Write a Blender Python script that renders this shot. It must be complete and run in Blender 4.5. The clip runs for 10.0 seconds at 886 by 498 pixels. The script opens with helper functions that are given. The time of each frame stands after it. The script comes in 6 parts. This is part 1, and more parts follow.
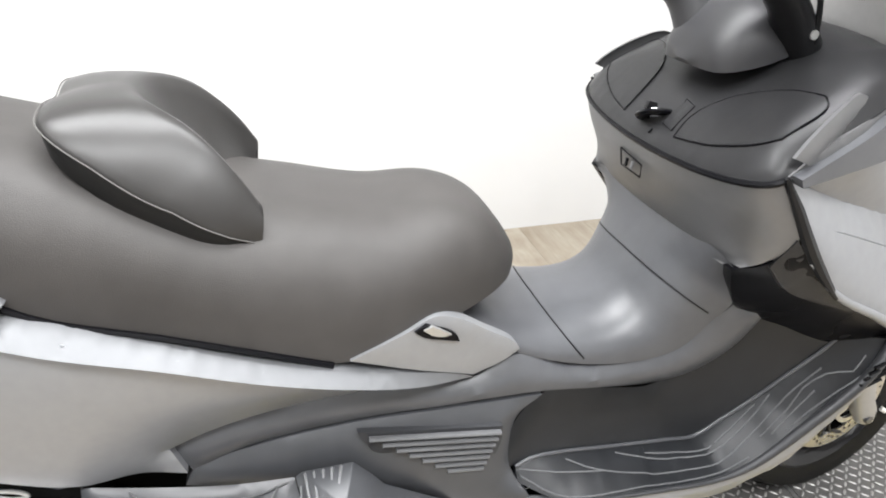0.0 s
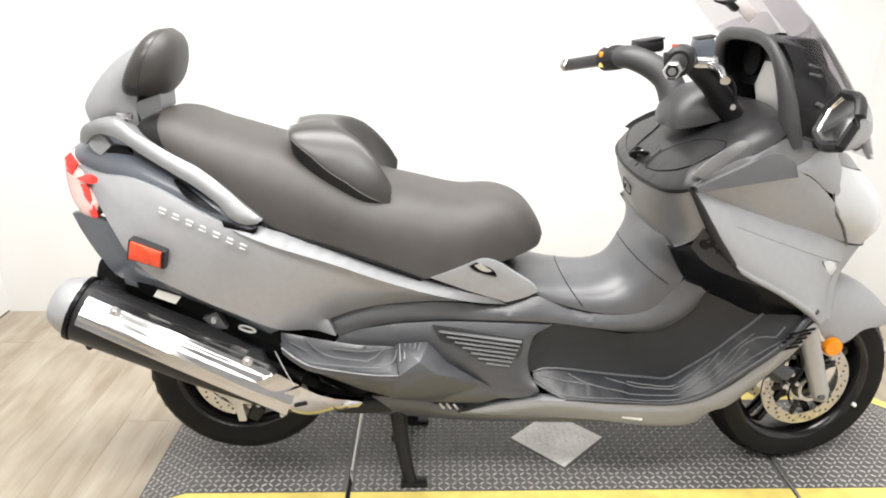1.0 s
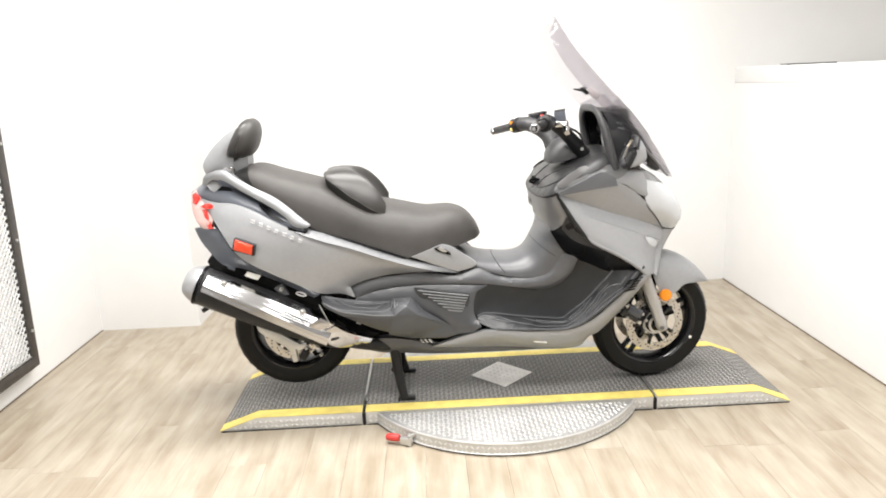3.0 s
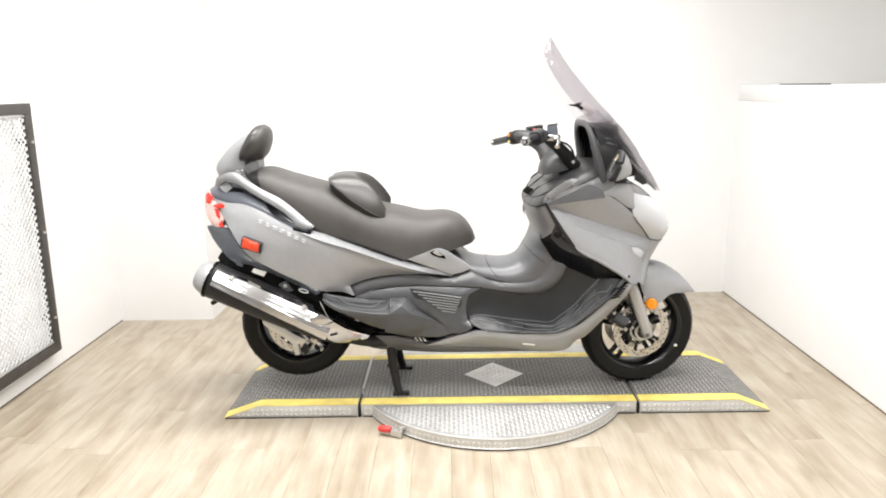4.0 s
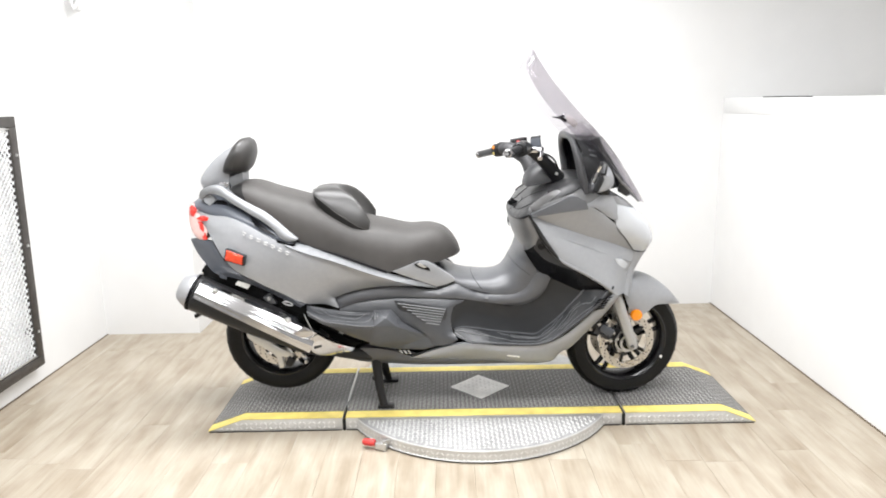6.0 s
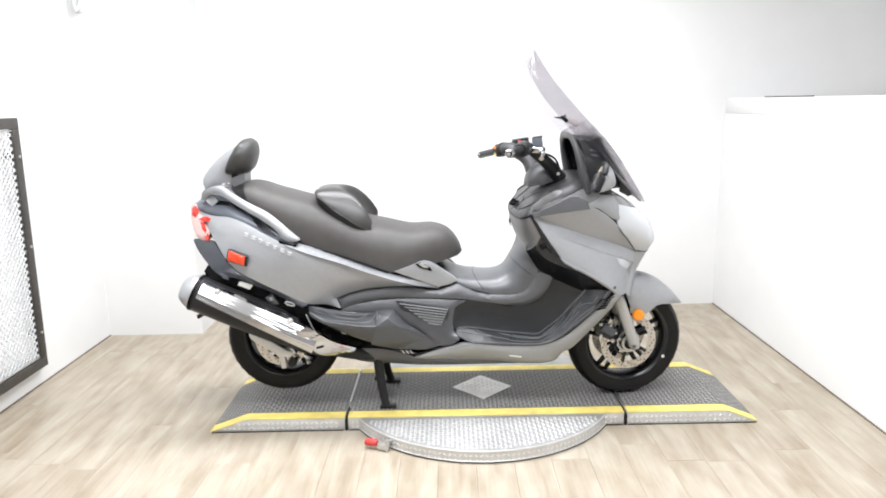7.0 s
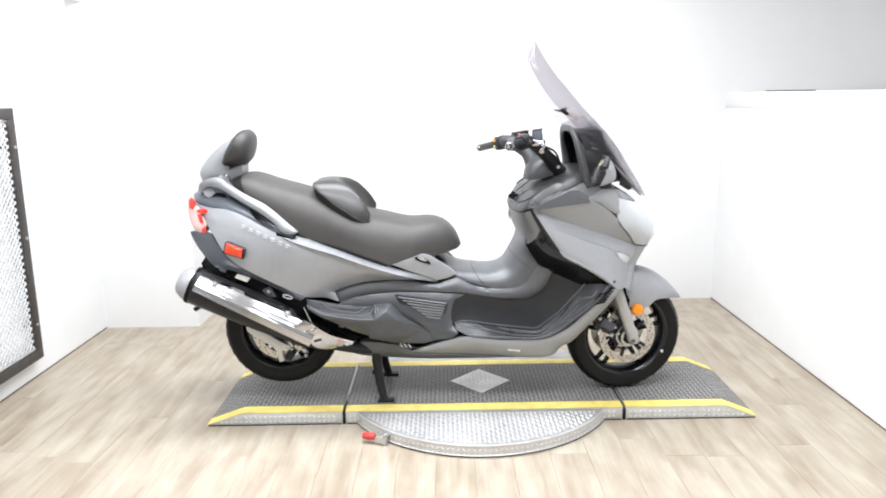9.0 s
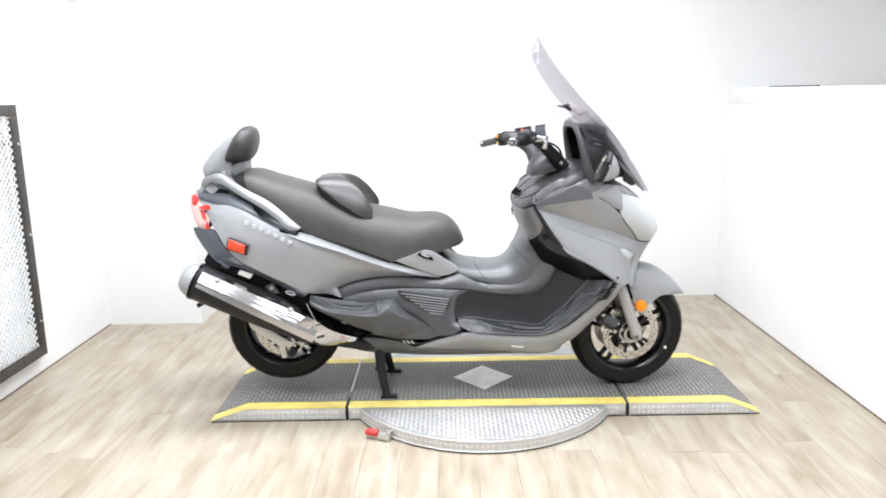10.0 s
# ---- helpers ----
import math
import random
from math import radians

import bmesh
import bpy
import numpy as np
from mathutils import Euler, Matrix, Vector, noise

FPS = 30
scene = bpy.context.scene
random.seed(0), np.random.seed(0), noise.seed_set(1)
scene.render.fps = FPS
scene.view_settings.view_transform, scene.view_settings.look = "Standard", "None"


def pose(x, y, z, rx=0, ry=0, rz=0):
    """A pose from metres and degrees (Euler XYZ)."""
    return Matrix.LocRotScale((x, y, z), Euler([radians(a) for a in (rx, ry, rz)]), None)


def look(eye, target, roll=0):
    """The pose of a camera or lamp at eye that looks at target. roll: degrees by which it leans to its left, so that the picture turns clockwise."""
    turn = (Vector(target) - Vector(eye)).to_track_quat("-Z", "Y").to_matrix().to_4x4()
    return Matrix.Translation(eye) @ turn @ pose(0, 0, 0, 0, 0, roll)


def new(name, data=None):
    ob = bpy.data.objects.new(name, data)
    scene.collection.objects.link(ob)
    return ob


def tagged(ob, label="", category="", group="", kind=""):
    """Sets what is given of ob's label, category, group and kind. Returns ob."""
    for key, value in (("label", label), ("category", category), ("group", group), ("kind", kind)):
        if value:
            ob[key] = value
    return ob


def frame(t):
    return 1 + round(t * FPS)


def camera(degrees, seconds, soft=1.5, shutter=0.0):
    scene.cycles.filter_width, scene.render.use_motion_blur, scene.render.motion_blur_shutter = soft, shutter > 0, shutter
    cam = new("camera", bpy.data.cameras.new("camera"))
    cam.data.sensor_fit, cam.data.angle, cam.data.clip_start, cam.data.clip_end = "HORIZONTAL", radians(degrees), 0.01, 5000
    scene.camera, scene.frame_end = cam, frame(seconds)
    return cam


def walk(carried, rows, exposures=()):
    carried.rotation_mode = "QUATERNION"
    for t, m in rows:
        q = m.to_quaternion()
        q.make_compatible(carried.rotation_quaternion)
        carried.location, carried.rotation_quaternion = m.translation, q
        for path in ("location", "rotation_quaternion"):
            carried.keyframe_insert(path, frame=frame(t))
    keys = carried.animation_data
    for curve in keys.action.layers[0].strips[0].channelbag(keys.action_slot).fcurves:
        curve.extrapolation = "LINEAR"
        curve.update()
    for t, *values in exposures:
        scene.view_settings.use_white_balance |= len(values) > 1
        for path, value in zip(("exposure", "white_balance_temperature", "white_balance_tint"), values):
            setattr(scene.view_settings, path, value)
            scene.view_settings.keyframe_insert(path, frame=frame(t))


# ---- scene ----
from mathutils.bvhtree import BVHTree
from mathutils.geometry import delaunay_2d_cdt

# ---------------------------------------------------------------- camera
cam = camera(65.1, 10.0, soft=1.9)
PATH = [
    (0, (-0.299, -0.992, 1.282), (0.154, 0.732, 0.375), 0.3),
    (0.5, (-0.312, -1.351, 1.338), (-0.125, 0.489, 0.578), -1.8),
    (1, (-0.208, -1.753, 1.356), (-0.19, 0.123, 0.664), -0.1),
    (1.5, (-0.207, -2.117, 1.367), (-0.158, -0.226, 0.719), -3.2),
    (2, (-0.15, -2.469, 1.381), (-0.148, -0.552, 0.813), -1.5),
    (2.5, (-0.141, -2.72, 1.421), (-0.143, -0.79, 0.898), -1.9),
    (2.7, (-0.165, -2.807, 1.398), (-0.11, -0.87, 0.902), -2.5),
    (3.8, (-0.06, -3.076, 1.432), (-0.091, -1.13, 0.969), -1.7),
    (4, (-0.035, -3.079, 1.429), (-0.06, -1.132, 0.971), -1.1),
    (4.5, (-0.001, -3.086, 1.428), (-0.006, -1.134, 0.991), -1.1),
    (5, (-0.001, -3.081, 1.424), (0.016, -1.13, 0.985), -1.0),
    (5.5, (0.003, -3.079, 1.424), (0.006, -1.125, 0.995), -1.0),
    (7, (0.006, -3.085, 1.42), (-0.006, -1.129, 1.002), -1.3),
    (7.5, (-0.003, -3.081, 1.427), (-0.007, -1.127, 1.004), -1.1),
    (8, (0.002, -3.072, 1.422), (-0.012, -1.121, 0.982), -1.2),
    (8.5, (-0.002, -3.067, 1.415), (-0.014, -1.117, 0.971), -1.1),
    (9, (0.0, -3.067, 1.415), (-0.005, -1.116, 0.979), -1.0),
    (9.5, (0.003, -3.064, 1.413), (-0.01, -1.112, 0.974), -1.0),
    (10, (0.001, -3.065, 1.407), (-0.013, -1.115, 0.965), -1.1),
]

EXPOSURES = [(0.0, -0.06, 6250, 10), (1.0, 0.0, 6550, 10), (2.5, 0.02, 6600, 10), (4.5, 0.0, 6500, 10), (5.5, 0.0, 6350, 10), (7.0, 0.0, 6150, 10), (10.0, 0.02, 6050, 10)]
walk(cam, [(t, look(eye, target, roll)) for t, eye, target, roll in PATH], EXPOSURES)

# ---------------------------------------------------------------- light
world = bpy.data.worlds.new("World")
scene.world = world
world.use_nodes = True
world.node_tree.nodes["Background"].inputs[0].default_value = (0.9, 0.93, 1.0, 1)
world.node_tree.nodes["Background"].inputs[1].default_value = 0.25
PANEL_LIGHT = 108.0     # watts of each ceiling light panel


def panel_lamp(x, y, z, sx, sy, watts, colour=(1.0, 0.985, 0.965)):
    data = bpy.data.lights.new("panel_lamp", "AREA")
    data.shape, data.size, data.size_y, data.energy, data.color = "RECTANGLE", sx, sy, watts, colour
    ob = new("panel_lamp", data)
    ob.matrix_world = pose(x, y, z)
    return ob


# ---------------------------------------------------------------- materials
def mat(name, colour, rough=0.5, metal=0.0, vary=0.08, scale=30.0, bump=0.0, bump_scale=400.0, coat=0.0,
        transmission=0.0, alpha=1.0, emit=0.0, rough_vary=0.06, island=0.0, spec=0.5):
    """A surface with variation at two scales in colour and gloss, and a fine relief."""
    m = bpy.data.materials.new(name)
    m.use_nodes = True
    nt, n = m.node_tree, m.node_tree.nodes
    b = n["Principled BSDF"]
    b.inputs["Metallic"].default_value = metal
    b.inputs["Roughness"].default_value = rough
    b.inputs["Coat Weight"].default_value = coat
    b.inputs["Coat Roughness"].default_value = 0.08
    b.inputs["Transmission Weight"].default_value = transmission
    b.inputs["Alpha"].default_value = alpha
    b.inputs["Specular IOR Level"].default_value = spec
    geo = n.new("ShaderNodeTexCoord")
    big, fine, add, ramp = n.new("ShaderNodeTexNoise"), n.new("ShaderNodeTexNoise"), n.new("ShaderNodeMath"), n.new("ShaderNodeMapRange")
    big.inputs["Scale"].default_value, fine.inputs["Scale"].default_value = scale * 0.12, scale
    big.inputs["Detail"].default_value, fine.inputs["Detail"].default_value = 3.0, 5.0
    nt.links.new(geo.outputs["Object"], big.inputs["Vector"])
    nt.links.new(geo.outputs["Object"], fine.inputs["Vector"])
    add.operation = "ADD"
    nt.links.new(big.outputs["Fac"], add.inputs[0])
    nt.links.new(fine.outputs["Fac"], add.inputs[1])
    ramp.inputs["From Min"].default_value, ramp.inputs["From Max"].default_value = 0.6, 1.4
    ramp.inputs["To Min"].default_value, ramp.inputs["To Max"].default_value = 1 - vary, 1 + vary
    nt.links.new(add.outputs[0], ramp.inputs["Value"])
    mul = n.new("ShaderNodeVectorMath")
    mul.operation = "SCALE"
    mul.inputs[0].default_value = colour[:3]
    nt.links.new(ramp.outputs[0], mul.inputs["Scale"])
    source = mul.outputs[0]
    if island:
        info, isl, geom = n.new("ShaderNodeObjectInfo"), n.new("ShaderNodeMapRange"), n.new("ShaderNodeVectorMath")
        isl.inputs["To Min"].default_value, isl.inputs["To Max"].default_value = 1 - island, 1 + island
        nt.links.new(info.outputs["Random"], isl.inputs["Value"])
        geom.operation = "SCALE"
        nt.links.new(source, geom.inputs[0])
        nt.links.new(isl.outputs[0], geom.inputs["Scale"])
        source = geom.outputs[0]
    nt.links.new(source, b.inputs["Base Color"])
    rr = n.new("ShaderNodeMapRange")
    rr.inputs["From Min"].default_value, rr.inputs["From Max"].default_value = 0.3, 0.7
    rr.inputs["To Min"].default_value, rr.inputs["To Max"].default_value = max(0.02, rough - rough_vary), min(1, rough + rough_vary)
    nt.links.new(big.outputs["Fac"], rr.inputs["Value"])
    nt.links.new(rr.outputs[0], b.inputs["Roughness"])
    if bump:
        grain, bp = n.new("ShaderNodeTexNoise"), n.new("ShaderNodeBump")
        grain.inputs["Scale"].default_value, grain.inputs["Detail"].default_value = bump_scale, 3.0
        nt.links.new(geo.outputs["Object"], grain.inputs["Vector"])
        bp.inputs["Strength"].default_value, bp.inputs["Distance"].default_value = bump, 0.002
        nt.links.new(grain.outputs["Fac"], bp.inputs["Height"])
        nt.links.new(bp.outputs[0], b.inputs["Normal"])
    if emit:
        b.inputs["Emission Color"].default_value = (*colour[:3], 1)
        b.inputs["Emission Strength"].default_value = emit
    return m


M_SILVER = mat("silver_paint", (0.335, 0.342, 0.356), 0.46, 0.6, 0.05, 60, 0.03, 900, spec=0.4)
M_KNEE = mat("matt_silver_plastic", (0.17, 0.17, 0.172), 0.40, 0.6, 0.05, 60, 0.06, 900)
M_RAIL = mat("rail_silver", (0.225, 0.23, 0.238), 0.44, 0.55, 0.04, 50, 0.02, 800)
M_DARK = mat("dark_grey_plastic", (0.036, 0.037, 0.040), 0.42, 0.0, 0.12, 30, 0.12, 1400, spec=0.4)
M_MID = mat("mid_grey_plastic", (0.076, 0.078, 0.084), 0.36, 0.0, 0.16, 26, 0.06, 1400, spec=0.6, rough_vary=0.08)
M_SIDE = mat("side_cover_plastic", (0.054, 0.056, 0.061), 0.37, 0.0, 0.16, 26, 0.06, 1400, spec=0.6, rough_vary=0.08)
# The body silver darkened, to hold down the lamp's glare on the upward strip.
M_STRIP = mat("strip_paint_dimmed", (0.168, 0.172, 0.178), 0.5, 0.3, 0.05, 60, 0.03, 900, spec=0.3)
M_DASH = mat("dash_plastic", (0.020, 0.020, 0.021), 0.34, 0.0, 0.14, 30, 0.10, 1400, spec=0.3)
M_COL = mat("column_plastic", (0.034, 0.034, 0.036), 0.44, 0.0, 0.12, 30, 0.08, 1400, spec=0.4)
M_FLOORB = mat("footboard_plastic", (0.016, 0.017, 0.019), 0.38, 0.0, 0.18, 30, 0.10, 1200, spec=0.4, rough_vary=0.08)
# Worn ribs and slats; the paler grey also paints the highlights along them.
M_RIB = mat("worn_rib_highlight", (0.115, 0.117, 0.121), 0.36, 0.0, 0.15, 40, spec=0.6)
M_BLACK = mat("black_plastic", (0.009, 0.009, 0.010), 0.4, 0.0, 0.12, 40, 0.08, 1200, spec=0.3)
M_GLOSS = mat("gloss_black", (0.004, 0.004, 0.005), 0.3, 0.0, 0.1, 30, spec=0.12)
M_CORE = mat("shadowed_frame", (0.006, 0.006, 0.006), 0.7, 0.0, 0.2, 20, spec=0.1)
M_SEAT = mat("seat_vinyl", (0.050, 0.0468, 0.0445), 0.52, 0.0, 0.18, 22, 0.24, 700, spec=0.35)
M_BADGE = mat("badge_silver", (0.60, 0.60, 0.60), 0.4, 0.2)
M_CUSH = mat("cushion_vinyl", (0.044, 0.042, 0.041), 0.46, 0.0, 0.12, 30, 0.18, 700, spec=0.35)
M_PAD = mat("pad_vinyl", (0.030, 0.0288, 0.0278), 0.34, 0.0, 0.10, 30, 0.10, 700, spec=0.5)
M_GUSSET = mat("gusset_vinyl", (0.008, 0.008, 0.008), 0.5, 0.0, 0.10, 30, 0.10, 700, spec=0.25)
M_STITCH = mat("stitching", (0.10, 0.097, 0.092), 0.7)
M_CHROME = mat("chrome", (0.55, 0.55, 0.56), 0.17, 1.0, 0.14, 12, 0.30, 16, rough_vary=0.09)
M_ALU = mat("cast_aluminium", (0.55, 0.55, 0.54), 0.36, 0.8, 0.08, 60, 0.06, 600)
M_CAPMET = mat("muffler_cap", (0.42, 0.425, 0.44), 0.34, 0.7, 0.06, 40)
M_MUFF = mat("muffler_black", (0.018, 0.018, 0.019), 0.42, 0.2, 0.12, 40, 0.08, 900, spec=0.3)
M_FORK = mat("fork_paint", (0.40, 0.395, 0.385), 0.36, 0.4, 0.06, 60)
M_TYRE = mat("tyre_rubber", (0.0065, 0.0065, 0.0065), 0.5, 0.0, 0.25, 60, 0.25, 500, spec=0.2)
M_RIM = mat("rim_black", (0.007, 0.007, 0.008), 0.2, 0.0, 0.1, 40, spec=0.4)
M_DISC = mat("disc_steel", (0.56, 0.535, 0.495), 0.3, 0.85, 0.1, 80)
M_HOLE = mat("hole_dark", (0.03, 0.028, 0.025), 0.7)
M_RED = mat("red_lens", (0.62, 0.03, 0.02), 0.12, 0.0, 0.12, 60, coat=0.5)
M_REDL = mat("red_reflector", (0.60, 0.05, 0.015), 0.2, 0.0, 0.2, 300, 0.3, 260, coat=0.4)
M_CLEARRED = mat("pale_lens", (0.70, 0.46, 0.43), 0.1, 0.0, 0.08, 60, coat=0.6)
M_ORANGE = mat("amber_reflector", (0.85, 0.26, 0.005), 0.22, 0.0, 0.1, 300, 0.2, 300, coat=0.4)
M_LAMP = mat("headlight_lens", (0.52, 0.54, 0.57), 0.10, 0.0, 0.06, 20, coat=0.6)
M_MIRROR = mat("mirror_glass", (0.9, 0.9, 0.9), 0.03, 1.0, 0.01)
M_WHITE = mat("white_paint", (0.69, 0.69, 0.687), 0.75, 0.0, 0.025, 6, 0.12, 160)
# Wall white raised and warmed to make up for light missing on the upper wall.
M_UPPER = mat("upper_wall_brightened", (0.80, 0.785, 0.76), 0.75, 0.0, 0.03, 5, 0.12, 160)
M_GREYWALL = mat("unseen_wall_grey", (0.52, 0.52, 0.52), 0.8, 0.0, 0.06, 5, 0.1, 120)
M_GROUT = mat("joint_brown", (0.12, 0.09, 0.06), 0.8, 0.0, 0.3, 12)
M_CEIL = mat("ceiling_paint", (0.60, 0.60, 0.60), 0.85, 0.0, 0.03, 5, 0.1, 120)
M_STEEL = mat("black_steel", (0.055, 0.050, 0.046), 0.45, 0.4, 0.45, 30, 0.2, 200)
M_MESHW = mat("expanded_metal", (0.78, 0.79, 0.80), 0.5, 0.0, 0.1, 80)
M_PLATE = mat("dark_tread_plate", (0.115, 0.112, 0.108), 0.5, 0.2, 0.25, 30, 0.1, 300, spec=0.35)
# Rim metal in a darker tone, offsetting the overhead light on the turntable top.
M_TOP = mat("turntable_top_dimmed", (0.36, 0.36, 0.355), 0.48, 0.45, 0.25, 30, 0.1, 300)
M_LUG = mat("rubbed_tread_lugs", (0.35, 0.343, 0.333), 0.42, 0.35, 0.25, 26, 0.1, 300)
M_LUGB = mat("bright_tread_lugs", (0.74, 0.74, 0.73), 0.38, 0.5, 0.15, 26, 0.1, 300)
M_BRIGHT = mat("bright_tread_plate", (0.60, 0.60, 0.59), 0.46, 0.55, 0.14, 24, 0.08, 300, rough_vary=0.12)
M_YELLOW = mat("yellow_tape", (0.70, 0.57, 0.155), 0.55, 0.0, 0.24, 22, 0.05, 300)
M_DIAMOND = mat("worn_plate", (0.84, 0.83, 0.81), 0.5, 0.05, 0.22, 90, 0.25, 220)
M_REDGRIP = mat("red_rubber", (0.50, 0.035, 0.03), 0.5)
M_LABEL = mat("pale_label", (0.75, 0.74, 0.70), 0.6)
M_BLUEG = mat("blue_grey_plastic", (0.075, 0.083, 0.10), 0.34, 0.0, spec=0.5)


def glass(name, colour, rough=0.02, ior=1.45, tint=0.8):
    m = bpy.data.materials.new(name)
    m.use_nodes = True
    nt, n = m.node_tree, m.node_tree.nodes
    out = n["Material Output"]
    clear, gloss, mix, fr = n.new("ShaderNodeBsdfTransparent"), n.new("ShaderNodeBsdfGlossy"), n.new("ShaderNodeMixShader"), n.new("ShaderNodeLayerWeight")
    clear.inputs[0].default_value = (*[c * tint for c in colour], 1)
    gloss.inputs["Roughness"].default_value = rough
    fr.inputs["Blend"].default_value = 0.25
    cut = n.new("ShaderNodeMath")
    cut.operation, cut.inputs[1].default_value = "MULTIPLY", ior
    nt.links.new(fr.outputs["Facing"], cut.inputs[0])
    nt.links.new(cut.outputs[0], mix.inputs[0])
    nt.links.new(clear.outputs[0], mix.inputs[1])
    nt.links.new(gloss.outputs[0], mix.inputs[2])
    nt.links.new(mix.outputs[0], out.inputs["Surface"])
    n.remove(n["Principled BSDF"])
    return m


M_SMOKE = glass("smoked_edge", (0.88, 0.875, 0.885), 0.12, 0.2, 0.98)
M_PINK = mat("pale_plate", (0.42, 0.385, 0.375), 0.4, 0.0, 0.1, 60)
M_SHIELD = glass("windshield_acrylic", (0.90, 0.888, 0.905), 0.05, 0.16, 0.95)


def wood(name):
    """Pale limed-oak vinyl plank: long streaks, knots and a tone of its own for each plank."""
    m = bpy.data.materials.new(name)
    m.use_nodes = True
    nt, n = m.node_tree, m.node_tree.nodes
    b = n["Principled BSDF"]
    tc, info, off, mp = n.new("ShaderNodeTexCoord"), n.new("ShaderNodeObjectInfo"), n.new("ShaderNodeVectorMath"), n.new("ShaderNodeMapping")
    comb, k = n.new("ShaderNodeCombineXYZ"), n.new("ShaderNodeMath")
    k.operation, k.inputs[1].default_value = "MULTIPLY", 53.0
    nt.links.new(info.outputs["Random"], k.inputs[0])
    nt.links.new(k.outputs[0], comb.inputs[0])
    nt.links.new(k.outputs[0], comb.inputs[1])
    off.operation = "ADD"
    nt.links.new(tc.outputs["Object"], off.inputs[0])
    nt.links.new(comb.outputs[0], off.inputs[1])
    mp.inputs["Scale"].default_value = (16.0, 2.2, 1.0)
    nt.links.new(off.outputs[0], mp.inputs["Vector"])
    streak, blot, fine = n.new("ShaderNodeTexNoise"), n.new("ShaderNodeTexNoise"), n.new("ShaderNodeTexNoise")
    streak.inputs["Scale"].default_value, streak.inputs["Detail"].default_value, streak.inputs["Distortion"].default_value = 1.0, 6.0, 0.6
    nt.links.new(mp.outputs[0], streak.inputs["Vector"])
    mp2 = n.new("ShaderNodeMapping")
    mp2.inputs["Scale"].default_value = (4.5, 2.0, 1.0)
    nt.links.new(off.outputs[0], mp2.inputs["Vector"])
    blot.inputs["Scale"].default_value, blot.inputs["Detail"].default_value = 2.2, 5.0
    nt.links.new(mp2.outputs[0], blot.inputs["Vector"])
    mp3 = n.new("ShaderNodeMapping")
    mp3.inputs["Scale"].default_value = (120.0, 5.0, 1.0)
    nt.links.new(off.outputs[0], mp3.inputs["Vector"])
    fine.inputs["Scale"].default_value, fine.inputs["Detail"].default_value = 1.0, 3.0
    nt.links.new(mp3.outputs[0], fine.inputs["Vector"])
    ramp = n.new("ShaderNodeValToRGB")
    el = ramp.color_ramp.elements
    el[0].position, el[0].color = 0.32, (0.243, 0.195, 0.139, 1)
    el[1].position, el[1].color = 0.69, (0.412, 0.373, 0.308, 1)
    e = el.new(0.5)
    e.color = (0.333, 0.288, 0.224, 1)
    mixn = n.new("ShaderNodeMath")
    mixn.operation = "MULTIPLY_ADD"
    mixn.inputs[1].default_value = 0.60
    half = n.new("ShaderNodeMath")
    half.operation, half.inputs[1].default_value = "MULTIPLY", 0.40
    nt.links.new(blot.outputs["Fac"], half.inputs[0])
    nt.links.new(streak.outputs["Fac"], mixn.inputs[0])
    nt.links.new(half.outputs[0], mixn.inputs[2])
    tone = n.new("ShaderNodeMapRange")
    tone.inputs["To Min"].default_value, tone.inputs["To Max"].default_value = -0.022, 0.022
    nt.links.new(info.outputs["Random"], tone.inputs["Value"])
    add = n.new("ShaderNodeMath")
    nt.links.new(mixn.outputs[0], add.inputs[0])
    nt.links.new(tone.outputs[0], add.inputs[1])
    nt.links.new(add.outputs[0], ramp.inputs[0])
    fm = n.new("ShaderNodeMapRange")
    fm.inputs["From Min"].default_value, fm.inputs["From Max"].default_value = 0.3, 0.7
    fm.inputs["To Min"].default_value, fm.inputs["To Max"].default_value = 0.94, 1.05
    nt.links.new(fine.outputs["Fac"], fm.inputs["Value"])
    sc = n.new("ShaderNodeVectorMath")
    sc.operation = "SCALE"
    nt.links.new(ramp.outputs[0], sc.inputs[0])
    nt.links.new(fm.outputs[0], sc.inputs["Scale"])
    nt.links.new(sc.outputs[0], b.inputs["Base Color"])
    b.inputs["Roughness"].default_value = 0.42
    bp = n.new("ShaderNodeBump")
    bp.inputs["Strength"].default_value, bp.inputs["Distance"].default_value = 0.12, 0.001
    nt.links.new(fine.outputs["Fac"], bp.inputs["Height"])
    nt.links.new(bp.outputs[0], b.inputs["Normal"])
    return m


M_WOOD = wood("limed_oak_plank")


# ---------------------------------------------------------------- builders
def mesh_of(name, bm, materials, sharp=38):
    me = bpy.data.meshes.new(name)
    bm.to_mesh(me)
    bm.free()
    for p in me.polygons:
        p.use_smooth = True
    me.set_sharp_from_angle(angle=radians(sharp))
    for m in materials if isinstance(materials, (list, tuple)) else [materials]:
        me.materials.append(m)
    return me


def part(name, bm, material, parent=None, label="", sharp=38):
    """A bmesh as one mesh object, under a thing or a part if one is given."""
    ob = new(name, mesh_of(name, bm, material, sharp))
    if parent:
        ob.parent = parent
        ob.matrix_parent_inverse = parent.matrix_world.inverted()
    return tagged(ob, label) if label else ob


def thing(name, label, category, at=(0, 0, 0), kind="", group=""):
    ob = new(name)
    ob.empty_display_size = 0.1
    ob.matrix_world = Matrix.Translation(at)
    return tagged(ob, label, category, group, kind)


